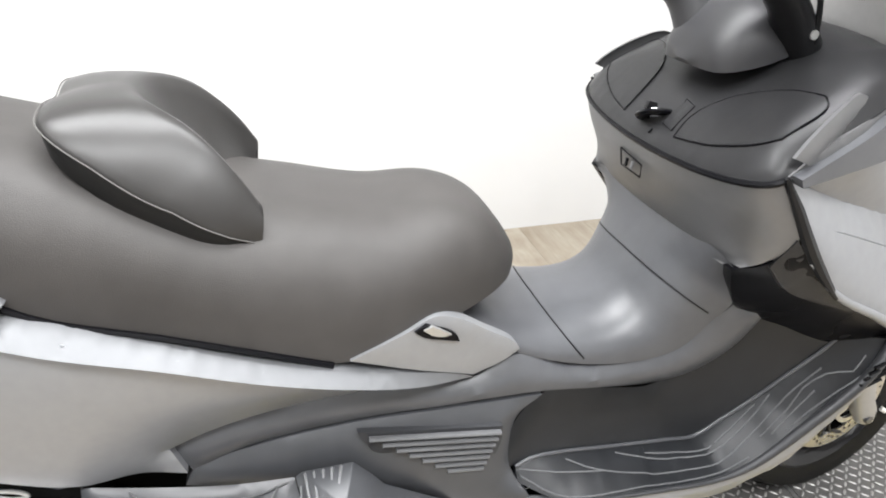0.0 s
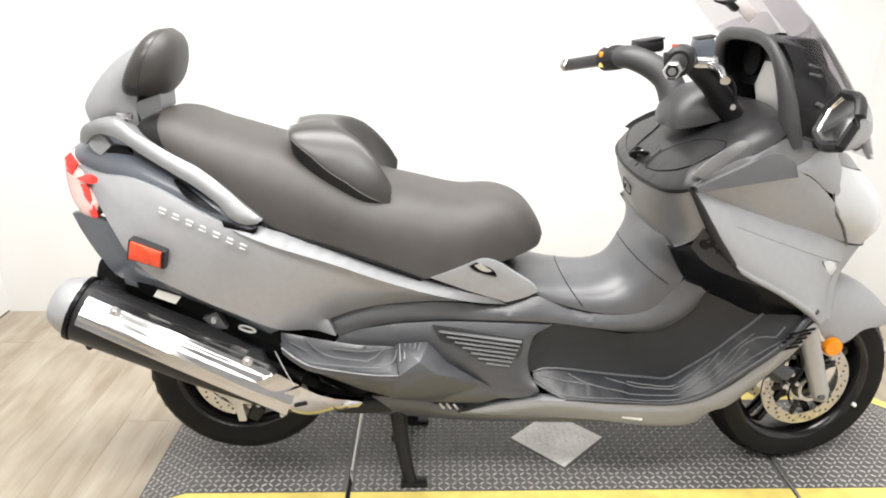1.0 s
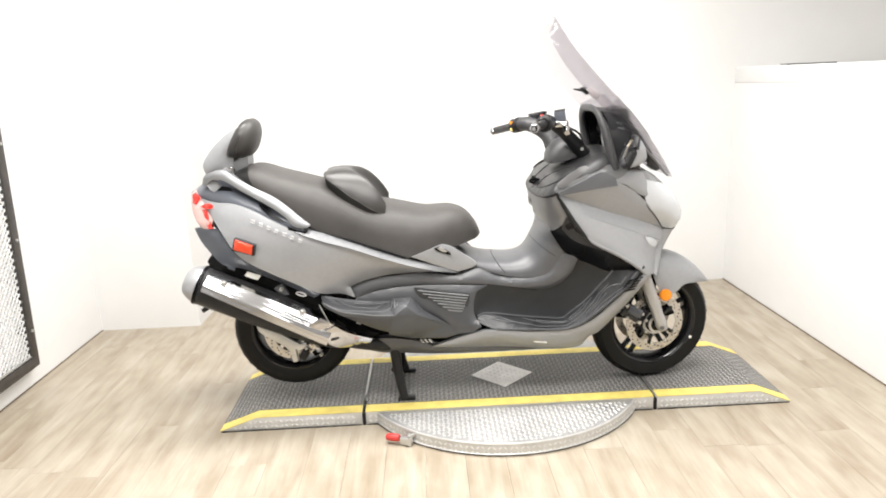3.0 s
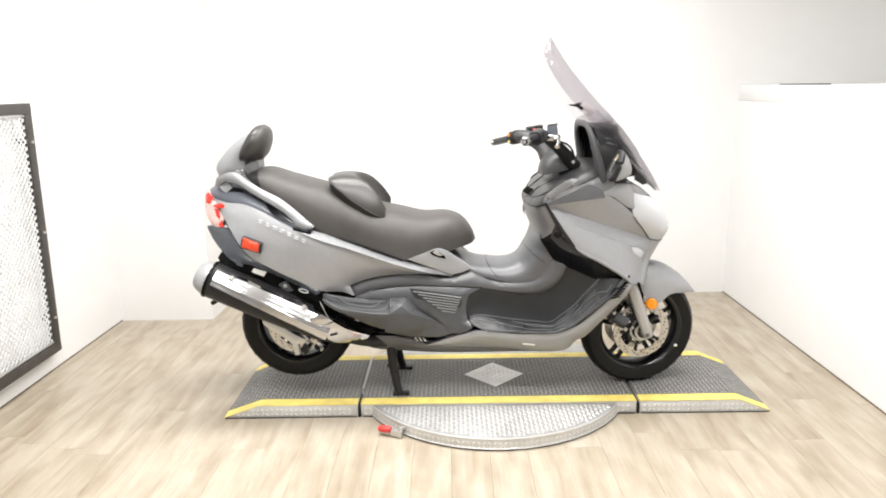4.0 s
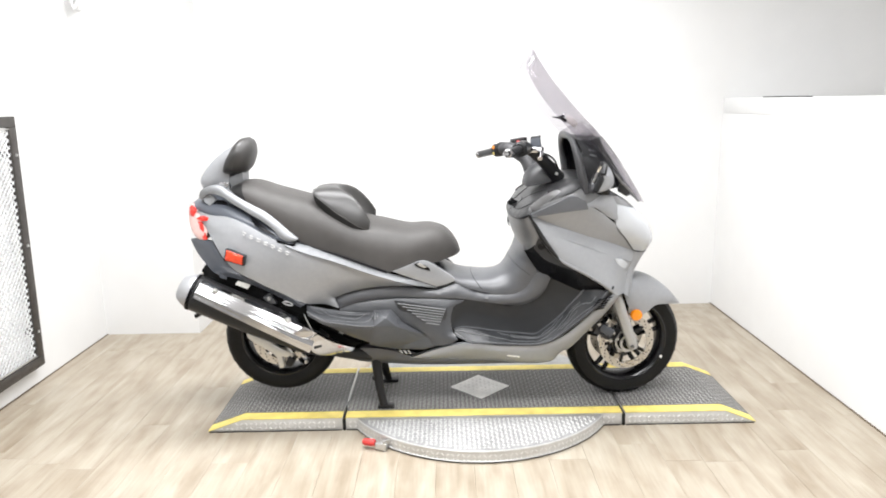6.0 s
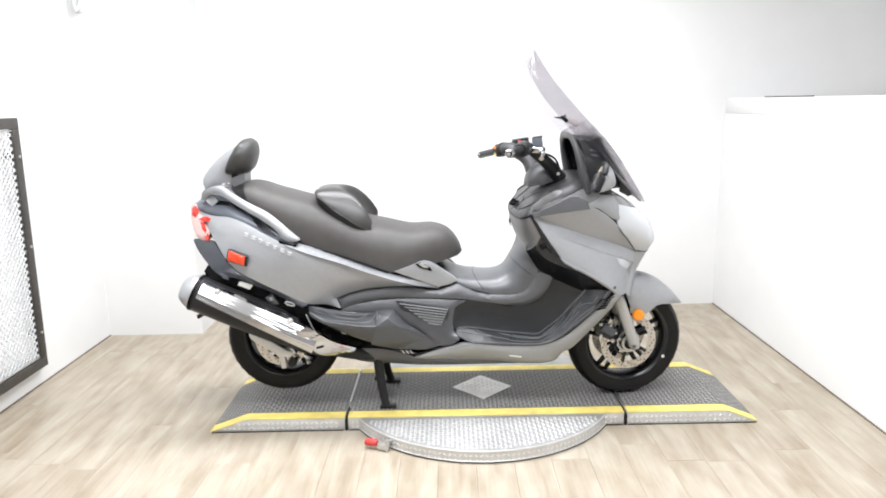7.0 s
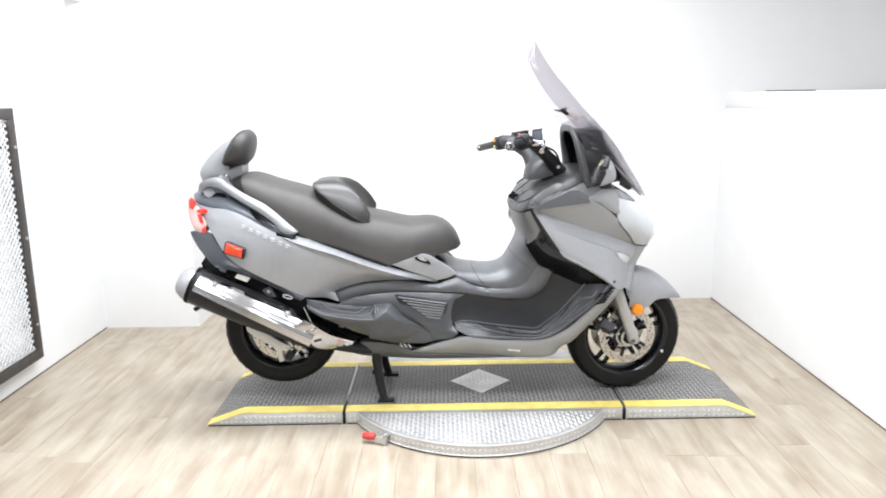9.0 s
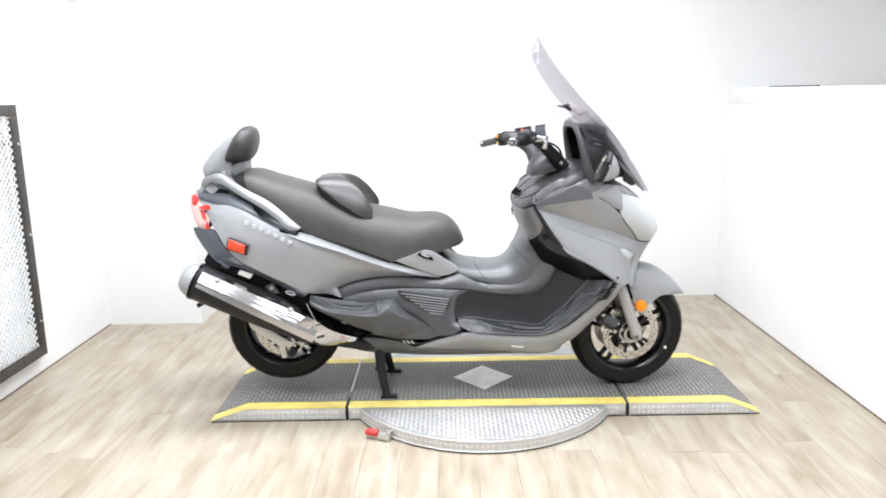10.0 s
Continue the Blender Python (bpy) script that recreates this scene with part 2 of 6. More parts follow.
def curve(points, step=0.015, closed=False, corner=48, counts=None):
    """A smooth line through the points; turns sharper than corner degrees stay sharp. counts: samples of each stretch."""
    p = [Vector(q) for q in points]
    n = len(p)
    tang = []
    for i in range(n):
        a, c = (p[i - 1], p[(i + 1) % n]) if closed else (p[max(i - 1, 0)], p[min(i + 1, n - 1)])
        u, v = p[i] - a, c - p[i]
        if not closed and i in (0, n - 1):
            tang.append((v if i == 0 else u,) * 2)
        elif u.length > 1e-6 and v.length > 1e-6 and u.angle(v) > radians(corner):
            tang.append((u, v))
        else:
            t = u.normalized() + v.normalized()
            tang.append((t, t))
    out, m = [], n if closed else n - 1
    for i in range(m):
        a, c = p[i], p[(i + 1) % n]
        length = (c - a).length
        k = counts[i] if counts else max(1, round(length / step))
        ta = tang[i][1].normalized() * length if tang[i][1].length else Vector()
        tb = tang[(i + 1) % n][0].normalized() * length if tang[(i + 1) % n][0].length else Vector()
        for j in range(k):
            s = j / k
            out.append(a * (2 * s**3 - 3 * s**2 + 1) + ta * (s**3 - 2 * s**2 + s) + c * (3 * s**2 - 2 * s**3) + tb * (s**3 - s**2))
    if not closed:
        out.append(p[-1])
    return out


def sheet_bm(outline, bulge=0.01, soft=0.02, thick=0.015, step=0.011, plane="xz", mirror=False, corner=48):
    """A moulded panel: a closed outline, filled, swelling by bulge away from its edge, with a rim turned inwards."""
    pts = curve(outline, step, True, corner)
    ia, ib, ih = (0, 2, 1) if plane == "xz" else ((0, 1, 2) if plane == "xy" else (1, 2, 0))
    sign = -1 if plane == "xz" else 1
    flat = np.array([(q[ia], q[ib]) for q in pts])
    high = np.array([q[ih] for q in pts])
    nb = len(flat)
    lo, hi = flat.min(0), flat.max(0)
    grid = []
    rows = np.arange(lo[1] + step, hi[1], step * 1.2)
    nxt = np.roll(flat, -1, 0)
    for r, v in enumerate(rows):
        for u in np.arange(lo[0] + (0.5 if r % 2 else 1.0) * step, hi[0], step * 1.35):
            cross = ((flat[:, 1] > v) != (nxt[:, 1] > v))
            xs = flat[cross, 0] + (v - flat[cross, 1]) / (nxt[cross, 1] - flat[cross, 1]) * (nxt[cross, 0] - flat[cross, 0])
            if (xs > u).sum() % 2 and np.hypot(*(flat - (u, v)).T).min() > step * 0.6:
                grid.append((u, v))
    allp = [Vector(q) for q in flat] + [Vector(q) for q in grid]
    vs, es, fs, ov, _, _ = delaunay_2d_cdt(allp, [(i, (i + 1) % nb) for i in range(nb)], [], 1, 1e-5)
    m = len(vs)
    fixed = np.full(m, np.nan)
    for i, src in enumerate(ov):
        for s in src:
            if s < nb:
                fixed[i] = high[s]
    a = np.zeros((m, m))
    rhs = np.zeros(m)
    for i, j in es:
        a[i, j] -= 1
        a[j, i] -= 1
        a[i, i] += 1
        a[j, j] += 1
    for i in range(m):
        if not np.isnan(fixed[i]):
            a[i] = 0
            a[i, i], rhs[i] = 1, fixed[i]
        elif a[i, i] == 0:
            a[i, i] = 1
    h = np.linalg.solve(a, rhs)
    bm = bmesh.new()
    made = []
    d = nxt - flat
    dd = np.maximum((d**2).sum(1), 1e-12)
    for i, v in enumerate(vs):
        q = np.array(v)
        s = np.clip(((q - flat) * d).sum(1) / dd, 0, 1)
        dist = np.hypot(*(flat + d * s[:, None] - q).T).min()
        co = [0, 0, 0]
        co[ia], co[ib], co[ih] = v[0], v[1], h[i] + sign * bulge * (1 - math.exp(-dist / soft))
        if mirror:
            co[1] = -co[1]
        made.append(bm.verts.new(co))
    flip = mirror
    for f in fs:
        q = [made[i] for i in f]
        bm.faces.new(q[::-1] if flip else q)
    bm.normal_update()
    if thick:
        edges = [e for e in bm.edges if len(e.link_faces) == 1]
        got = bmesh.ops.extrude_edge_only(bm, edges=edges)
        shift = [0, 0, 0]
        shift[ih] = -sign * thick * (-1 if mirror and plane == "xz" else 1)
        bmesh.ops.translate(bm, verts=[g for g in got["geom"] if isinstance(g, bmesh.types.BMVert)], vec=shift)
    bmesh.ops.recalc_face_normals(bm, faces=bm.faces[:])
    # the show side points away from the middle of the bike
    ref = max(bm.faces, key=lambda f: abs(f.normal[ih]) * f.calc_area())
    want = (1 if mirror else -1) if plane == "xz" else 1
    if ref.normal[ih] * want < 0:
        bmesh.ops.reverse_faces(bm, faces=bm.faces[:])
    return bm


def sheet(name, outline, material, parent, label="", both=True, **kw):
    """A panel on the right side and, unless told otherwise, its twin on the left."""
    two = parent if isinstance(parent, list) else [parent, parent]
    obs = [part(name, sheet_bm(outline, **kw), material, two[0], label)]
    if both:
        obs.append(part(name, sheet_bm(outline, mirror=True, **kw), material, two[1], label))
    return obs


def crown_bm(edge, middle, power=2.3, n=9, k=5, caps=(False, False), wall=0.0, corner=60):
    """A symmetric skin across the bike: from an edge line on the right over a middle line to the mirrored edge."""
    counts = [k] * (len(edge) - 1)
    e, c = curve(edge, corner=corner, counts=counts), curve([(q[0], 0, q[2]) for q in middle], corner=corner, counts=counts)
    bm = bmesh.new()
    rows = []
    ex = 2.0 / power
    for a, b in zip(e, c):
        row = []
        for i in range(-n, n + 1):
            th = abs(i) / n * math.pi / 2
            s, co = math.sin(th)**ex, math.cos(th)**ex if abs(i) < n else 0.0
            row.append(bm.verts.new((a.x + (b.x - a.x) * co, (1 if i > 0 else -1) * abs(a.y) * s, a.z + (b.z - a.z) * co)))
        rows.append(row)
    for r, s in zip(rows, rows[1:]):
        for i in range(2 * n):
            bm.faces.new((r[i], r[i + 1], s[i + 1], s[i]))
    for flag, row in zip(caps, (rows[0], rows[-1])):
        if flag:
            bm.faces.new(row)
    bmesh.ops.remove_doubles(bm, verts=bm.verts[:], dist=2e-4)
    bmesh.ops.recalc_face_normals(bm, faces=bm.faces[:])
    top = max(bm.verts, key=lambda v: v.co.z)
    if top.normal.z < 0 or (top.normal.z == 0 and top.normal.x < 0):
        bmesh.ops.reverse_faces(bm, faces=bm.faces[:])
    if wall:
        bmesh.ops.solidify(bm, geom=bm.faces[:], thickness=wall)
    return bm


def tube_bm(path, radius, sides=12, flat=1.0, up=(0, 0, 1), smooth_step=0.0, cap=True, bm=None):
    """A bar swept along a line. radius: one number or one for each point; flat: its height over its width."""
    pts = [Vector(q) for q in path]
    rad = list(radius) if isinstance(radius, (list, tuple)) else [radius] * len(pts)
    if smooth_step:
        counts = [max(1, round((b - a).length / smooth_step)) for a, b in zip(pts, pts[1:])]
        rr = []
        for i, c in enumerate(counts):
            rr += [rad[i] + (rad[i + 1] - rad[i]) * j / c for j in range(c)]
        pts, rad = curve(pts, counts=counts), rr + [rad[-1]]
    bm = bm or bmesh.new()
    rings = []
    u0 = Vector(up)
    for i, q in enumerate(pts):
        t = (pts[min(i + 1, len(pts) - 1)] - pts[max(i - 1, 0)]).normalized()
        side = t.cross(u0)
        if side.length < 1e-3:
            side = t.cross(Vector((1, 0.2, 0)))
        side.normalize()
        u = side.cross(t).normalized()
        rings.append([bm.verts.new(q + (side * math.cos(a) + u * math.sin(a) * flat) * rad[i]) for a in (2 * math.pi * j / sides for j in range(sides))])
    for r, s in zip(rings, rings[1:]):
        for j in range(sides):
            bm.faces.new((r[j], r[(j + 1) % sides], s[(j + 1) % sides], s[j]))
    if cap:
        bm.faces.new(rings[0][::-1])
        bm.faces.new(rings[-1])
    bmesh.ops.recalc_face_normals(bm, faces=bm.faces[:])
    return bm


def lathe_bm(profile, sides=64, closed=True, bm=None, at=(0, 0, 0)):
    """A ring turned about the y axis: profile of (radius, y)."""
    bm = bm or bmesh.new()
    rings = []
    for i in range(sides):
        a = 2 * math.pi * i / sides
        rings.append([bm.verts.new((at[0] + r * math.cos(a), at[1] + y, at[2] + r * math.sin(a))) for r, y in profile])
    m = len(profile)
    for i in range(sides):
        r, s = rings[i], rings[(i + 1) % sides]
        for j in range(m if closed else m - 1):
            bm.faces.new((r[j], r[(j + 1) % m], s[(j + 1) % m], s[j]))
    bmesh.ops.recalc_face_normals(bm, faces=bm.faces[:])
    return bm


def box_bm(size, at=(0, 0, 0), bevel=0.003, turn=(0, 0, 0), bm=None, segments=2):
    """A box with eased edges, turned by degrees about its middle."""
    b2 = bmesh.new()
    bmesh.ops.create_cube(b2, size=1)
    bmesh.ops.scale(b2, vec=size, verts=b2.verts[:])
    if bevel:
        bmesh.ops.bevel(b2, geom=b2.edges[:], offset=bevel, segments=segments, affect="EDGES", profile=0.5)
    bmesh.ops.transform(b2, matrix=pose(*at, *turn), verts=b2.verts[:])
    if bm is None:
        return b2
    tmp = bpy.data.meshes.new("t")
    b2.to_mesh(tmp)
    b2.free()
    bm.from_mesh(tmp)
    bpy.data.meshes.remove(tmp)
    return bm


def prism_bm(poly, y0, y1, bevel=0.004):
    """A solid of an outline in x and z, from y0 to y1."""
    bm = bmesh.new()
    a = [bm.verts.new((q[0], y0, q[-1])) for q in poly]
    b = [bm.verts.new((q[0], y1, q[-1])) for q in poly]
    n = len(poly)
    bm.faces.new(a)
    bm.faces.new(b[::-1])
    for i in range(n):
        bm.faces.new((a[i], b[i], b[(i + 1) % n], a[(i + 1) % n]))
    bmesh.ops.recalc_face_normals(bm, faces=bm.faces[:])
    if bevel:
        bmesh.ops.bevel(bm, geom=bm.edges[:], offset=bevel, segments=2, affect="EDGES", profile=0.5)
    return bm


def on_crown(edge, middle, power, s, th, lift=0.0):
    """A point of a crown skin: s stations along, th degrees from the middle (minus: to the left side)."""
    counts = [20] * (len(edge) - 1)
    a, b = curve(edge, corner=60, counts=counts)[round(s * 20)], curve([(q[0], 0, q[2]) for q in middle], corner=60, counts=counts)[round(s * 20)]
    c, q = math.cos(radians(abs(th)))**(2 / power), math.sin(radians(abs(th)))**(2 / power)
    return (a.x + (b.x - a.x) * c, (-1 if th > 0 else 1) * abs(a.y) * (q + lift * 4), a.z + (b.z - a.z) * c + lift)


def crown_patch_bm(edge, middle, power, s0, s1, th0, th1, ns=14, nt=24, lift=0.002):
    """A part of a crown skin, laid just outside it."""
    bm = bmesh.new()
    rows = [[bm.verts.new(on_crown(edge, middle, power, s0 + (s1 - s0) * i / ns, th0 + (th1 - th0) * j / nt, lift)) for j in range(nt + 1)] for i in range(ns + 1)]
    for r, q in zip(rows, rows[1:]):
        for j in range(nt):
            bm.faces.new((r[j], r[j + 1], q[j + 1], q[j]))
    bmesh.ops.remove_doubles(bm, verts=bm.verts[:], dist=2e-4)
    bmesh.ops.recalc_face_normals(bm, faces=bm.faces[:])
    bmesh.ops.solidify(bm, geom=bm.faces[:], thickness=0.002)
    return bm


def facets_bm(points, faces, ease=0.003, mirror=False, wall=0.005):
    """A moulded shell of plain facets with eased edges: named corners, and faces as strings of names."""
    bm = bmesh.new()
    v = {k: bm.verts.new((p[0], -p[1] if mirror else p[1], p[2])) for k, p in points.items()}
    for f in faces:
        bm.faces.new([v[k] for k in f.split()])
    bmesh.ops.recalc_face_normals(bm, faces=bm.faces[:])
    big = max(bm.faces, key=lambda f: f.calc_area())
    if big.normal.y * (1 if mirror else -1) < 0:
        bmesh.ops.reverse_faces(bm, faces=bm.faces[:])
    if wall:
        bmesh.ops.solidify(bm, geom=bm.faces[:], thickness=wall)
    bmesh.ops.bevel(bm, geom=[e for e in bm.edges if len(e.link_faces) == 2 and e.calc_face_angle(0) > 0.15], offset=ease, segments=2, affect="EDGES", profile=0.5)
    return bm


def both_facets(name, points, faces, material, parent, label="", **kw):
    two = parent if isinstance(parent, list) else [parent, parent]
    return [part(name, facets_bm(points, faces, mirror=k == 1, **kw), material, two[k], label, sharp=24) for k in (0, 1)]


def skin_of(ob):
    """A search tree of a part's surface, to lay finer parts on it."""
    return BVHTree.FromPolygons([v.co.copy() for v in ob.data.vertices], [tuple(p.vertices) for p in ob.data.polygons])


# ---------------------------------------------------------------- the room
LEFT, RIGHT, BACK, LEDGE, RETURN = -2.157, 1.845, 1.562, 1.133, -1.565
FRONT, TOP = -5.6, 2.75


def wall(name, label, x0, x1, y0, y1, z0, z1, material=M_WHITE):
    bm = box_bm((x1 - x0, y1 - y0, z1 - z0), ((x0 + x1) / 2, (y0 + y1) / 2, (z0 + z1) / 2), 0.0)
    return tagged(part(name, bm, material, None, sharp=30), label, "wall", kind="structure")


# Grey walls in front of MIDY are unseen additions that tone the scooter's reflections.
MIDY = -2.6
wall("wall_west", "plain white painted side wall", LEFT - 0.12, LEFT, MIDY, LEDGE + 0.12, -0.05, TOP)
wall("wall_west_rear", "unseen grey side wall added behind the camera", LEFT - 0.12, LEFT, FRONT, MIDY, -0.05, TOP, M_GREYWALL)
wall("wall_east_rear", "unseen grey side wall added behind the camera", RIGHT, RIGHT + 0.14, FRONT, MIDY, -0.05, TOP, M_GREYWALL)
wall("wall_ledge", "white painted wall jutting into the room", LEFT, RETURN - 0.12, LEDGE, LEDGE + 0.12, -0.05, TOP)
wall("wall_return", "white painted wall corner stepping back", RETURN - 0.12, RETURN, LEDGE, BACK + 0.12, -0.05, TOP)
wall("wall_north", "plain white painted back wall", RETURN, RIGHT + 1.17, BACK, BACK + 0.12, -0.05, TOP)
wall("wall_east", "lower white side wall below a ledge", RIGHT, RIGHT + 0.14, MIDY, BACK, -0.05, 1.30)
wall("wall_east_upper", "upper white side wall set back above the ledge", RIGHT + 1.05, RIGHT + 1.17, MIDY, BACK, 1.397, TOP, M_UPPER)
wall("wall_east_end", "white end wall closing the ledge recess", RIGHT + 0.14, RIGHT + 1.17, MIDY - 0.12, MIDY, 1.30, TOP)
wall("wall_south", "unseen grey wall added behind the camera", LEFT, RIGHT, FRONT - 0.12, FRONT, -0.05, TOP, M_GREYWALL)
tagged(part("trim_1", box_bm((1.17, BACK - MIDY, 0.098), (RIGHT + 0.5865, (BACK + MIDY) / 2, 1.349), 0.006), M_WHITE),
       "white painted ledge board along the side wall", "trim", kind="structure")
tagged(part("trim_2", box_bm((0.006, BACK - FRONT, 0.005), (RIGHT - 0.003, (BACK + FRONT) / 2, 0.0025), 0.0), M_GROUT), "thin brown joint between floor and wall", "trim", kind="structure")
tagged(part("trim_3", box_bm((0.006, LEDGE - FRONT, 0.005), (LEFT + 0.003, (LEDGE + FRONT) / 2, 0.0025), 0.0), M_GROUT), "thin brown joint between floor and wall", "trim", kind="structure")
# Unseen ceiling, its grey set for the sheen on the dark plastics.
bm = box_bm((RIGHT - LEFT + 3.2, BACK - FRONT + 0.4, 0.1), ((LEFT + RIGHT) / 2 + 0.7, (FRONT + BACK) / 2, TOP + 0.05), 0)
tagged(part("ceiling", bm, M_CEIL), "unseen pale grey ceiling", "ceiling", kind="structure")

# A thin black box draws the shadow-like sliver along the ledge.
bar = thing("dark_strip", "thin black strip drawing a shadow-like sliver on the wall ledge", "strip", (RIGHT + 0.03, 0.8, 1.395))
part("strip", box_bm((0.03, 0.5, 0.008), (RIGHT + 0.03, 0.78, 1.400), 0.002), M_BLACK, bar)

# ceiling light panels, above and in front of the stand
for lx, ly, sx, sy, p in ((-0.2, 0.0, 2.6, 0.7, 1.15), (-0.2, -1.5, 2.6, 0.6, 1.1), (-0.2, -3.7, 2.4, 0.6, 0.5)):
    fix = thing("ceiling_light", "white flush ceiling light panel, lit", "ceiling light", (lx, ly, TOP), group="ceiling lights")
    part("housing", box_bm((sx + 0.06, sy + 0.06, 0.05), (lx, ly, TOP - 0.026), 0.006), M_WHITE, fix)
    panel_lamp(lx, ly, TOP - 0.06, sx, sy, PANEL_LIGHT * p)

# ---------------------------------------------------------------- the stand
PZ, PY0, PY1 = 0.06, -0.245, 0.326
GAPL, GAPR = (-0.463, -0.449), (0.771, 0.785)
TAPE = 0.062


def lugs_bm(place, x0, x1, y0, y1, inside=None, pitch=0.0195, length=0.0200, width=0.0058, height=0.0020):
    """Raised lens-shaped lugs of tread plate, alternately turned, on the surface that place(x, y) gives."""
    verts, faces = [], []
    nx, ny = int((x1 - x0) / pitch), int((y1 - y0) / pitch)
    for i in range(nx + 1):
        for j in range(ny + 1):
            x, y = x0 + (i + 0.5) * pitch, y0 + (j + 0.5) * pitch
            if x > x1 - 0.008 or y > y1 - 0.008 or (inside and not inside(x, y)):
                continue
            a = radians(45 if (i + j) % 2 else -45)
            ca, sa = math.cos(a), math.sin(a)
            base = len(verts)
            ring = [(length / 2, 0), (length / 4, width / 2), (-length / 4, width / 2), (-length / 2, 0), (-length / 4, -width / 2), (length / 4, -width / 2)]
            for u, v in ring:
                verts.append(place(x + u * ca - v * sa, y + u * sa + v * ca, 0.0))
            for u, v in ((length / 4, 0), (-length / 4, 0)):
                verts.append(place(x + u * ca - v * sa, y + u * sa + v * ca, height))
            o, p = base + 6, base + 7
            faces += [(base, base + 1, o), (base + 1, base + 2, p, o), (base + 2, base + 3, p), (base + 3, base + 4, p), (base + 4, base + 5, o, p), (base + 5, base, o)]
    me = bpy.data.meshes.new("lugs")
    me.from_pydata(verts, [], faces)
    bm = bmesh.new()
    bm.from_mesh(me)
    bpy.data.meshes.remove(me)
    return bm


def deck(name, label, x0, x1, crest=None, side=0):
    """One section of the stand: a plate on low sides, ramped down at its outer end, taped yellow along both edges."""
    ob = thing(name, label, "ramp" if side else "platform", ((x0 + x1) / 2, (PY0 + PY1) / 2, 0), group="stand sections")

    def height(x):
        if side == 0 or (side < 0 and x >= crest) or (side > 0 and x <= crest):
            return PZ
        end = x0 if side < 0 else x1
        return 0.006 + (PZ - 0.006) * (x - end) / (crest - end)
    xs = [x0, x1] if side == 0 else ([x0, crest, x1])
    poly = [(x, height(x)) for x in xs] + [(x1, 0.0), (x0, 0.0)]
    part("body", prism_bm([(a, 0, b) for a, b in poly], PY0 + 0.002, PY1 - 0.002, 0.002), M_BRIGHT, ob, "bright tread plate sides")
    # A thin black strip paints the contact shadow along the foot of the side.
    part("base_strip", box_bm((x1 - x0 - 0.01, 0.010, 0.004), ((x0 + x1) / 2, PY0 + 0.003, 0.002), 0.001), M_BLACK, ob, "black strip painting the contact shadow at the platform foot")
    skin = 0.003
    up = [(x, height(x) + skin) for x in xs] + [(x, height(x) + 0.0003) for x in reversed(xs)]
    part("deck_plate", prism_bm([(a, 0, b) for a, b in up], PY0 + TAPE, PY1 - TAPE, 0.0), M_PLATE, ob, "worn dark tread plate")
    for yy in (PY0 - 0.001, PY1 - TAPE):
        part("edge_tape", prism_bm([(a, 0, b - 0.001) for a, b in up], yy, yy + TAPE + 0.001, 0.0), M_YELLOW, ob, "scuffed yellow safety tape")
    keep_out = (lambda x, y: abs(x - 0.159) + abs(y - 0.056) > 0.15) if side == 0 else None
    lug = part("tread", lugs_bm(lambda x, y, h: (x, y, height(x) + skin + h), x0 + 0.004, x1 - 0.004, PY0 + TAPE + 0.002, PY1 - TAPE - 0.002, keep_out), M_LUG, ob)
    tagged(lug, kind="stuff")
    face = part("side_tread", lugs_bm(lambda x, y, h: (x, PY0 - h, y), x0 + 0.01, x1 - 0.01, 0.006, 0.056,
                                      lambda x, y: y < height(x) - 0.010, 0.0215, 0.019, 0.0055, 0.0022), M_LUGB, ob)
    tagged(face, kind="stuff")
    return ob


deck("stand_platform", "low worn tread plate platform with yellow taped edges under the scooter", GAPL[1], GAPR[0])
deck("stand_ramp", "tread plate ramp section with yellow taped edges beneath the rear wheel", -1.06, GAPL[0], -0.905, -1)
deck("stand_ramp", "tread plate ramp section with yellow taped edges by the front wheel", GAPR[1], 1.36, 1.225, 1)
# Black boxes added in the open joints to paint the shade inside them.
for gx in (GAPL, GAPR):
    filler = thing("joint_shade_filler", "added black filler painting the shade in the platform joint", "rubber strip", ((gx[0] + gx[1]) / 2, (PY0 + PY1) / 2, 0), group="joint seals")
    part("strip", box_bm((gx[1] - gx[0] - 0.001, PY1 - PY0, PZ - 0.010), ((gx[0] + gx[1]) / 2, (PY0 + PY1) / 2 - 0.003, (PZ - 0.010) / 2 + 0.0005), 0.002), M_BLACK, filler)
bar = thing("joint_rod", "thin steel rod lying in the platform joint", "rod", (-0.456, 0.05, 0.06))
part("rod", tube_bm([(-0.456, -0.10, 0.067), (-0.456, 0.30, 0.067)], 0.004, 8), M_ALU, bar)

tt = thing("turntable", "round bright tread plate turntable disc under the platform", "turntable", (0.146, 0.075, 0))
TC, TR, TZ = (0.146, 0.075), 0.632, 0.054
bm = lathe_bm([(0.02, 0.0), (TR - 0.004, 0.0), (TR, 0.004), (TR, 0.008), (TR - 0.003, 0.010), (TR - 0.003, TZ - 0.006), (TR, TZ - 0.005), (TR - 0.001, TZ - 0.001), (TR - 0.005, TZ), (0.02, TZ)], 128)
bmesh.ops.transform(bm, matrix=pose(*TC, 0, 90, 0, 0), verts=bm.verts[:])
part("disc", bm, M_BRIGHT, tt)
bm = lathe_bm([(0.02, 0.0002), (TR - 0.006, 0.0002), (TR - 0.006, 0.0007), (0.02, 0.0007)], 128)
bmesh.ops.transform(bm, matrix=pose(*TC, TZ, 90, 0, 0), verts=bm.verts[:])
bm2 = lathe_bm([(TR - 0.03, 0.0), (TR + 0.001, 0.0), (TR + 0.001, 0.003), (TR - 0.03, 0.003)], 128)
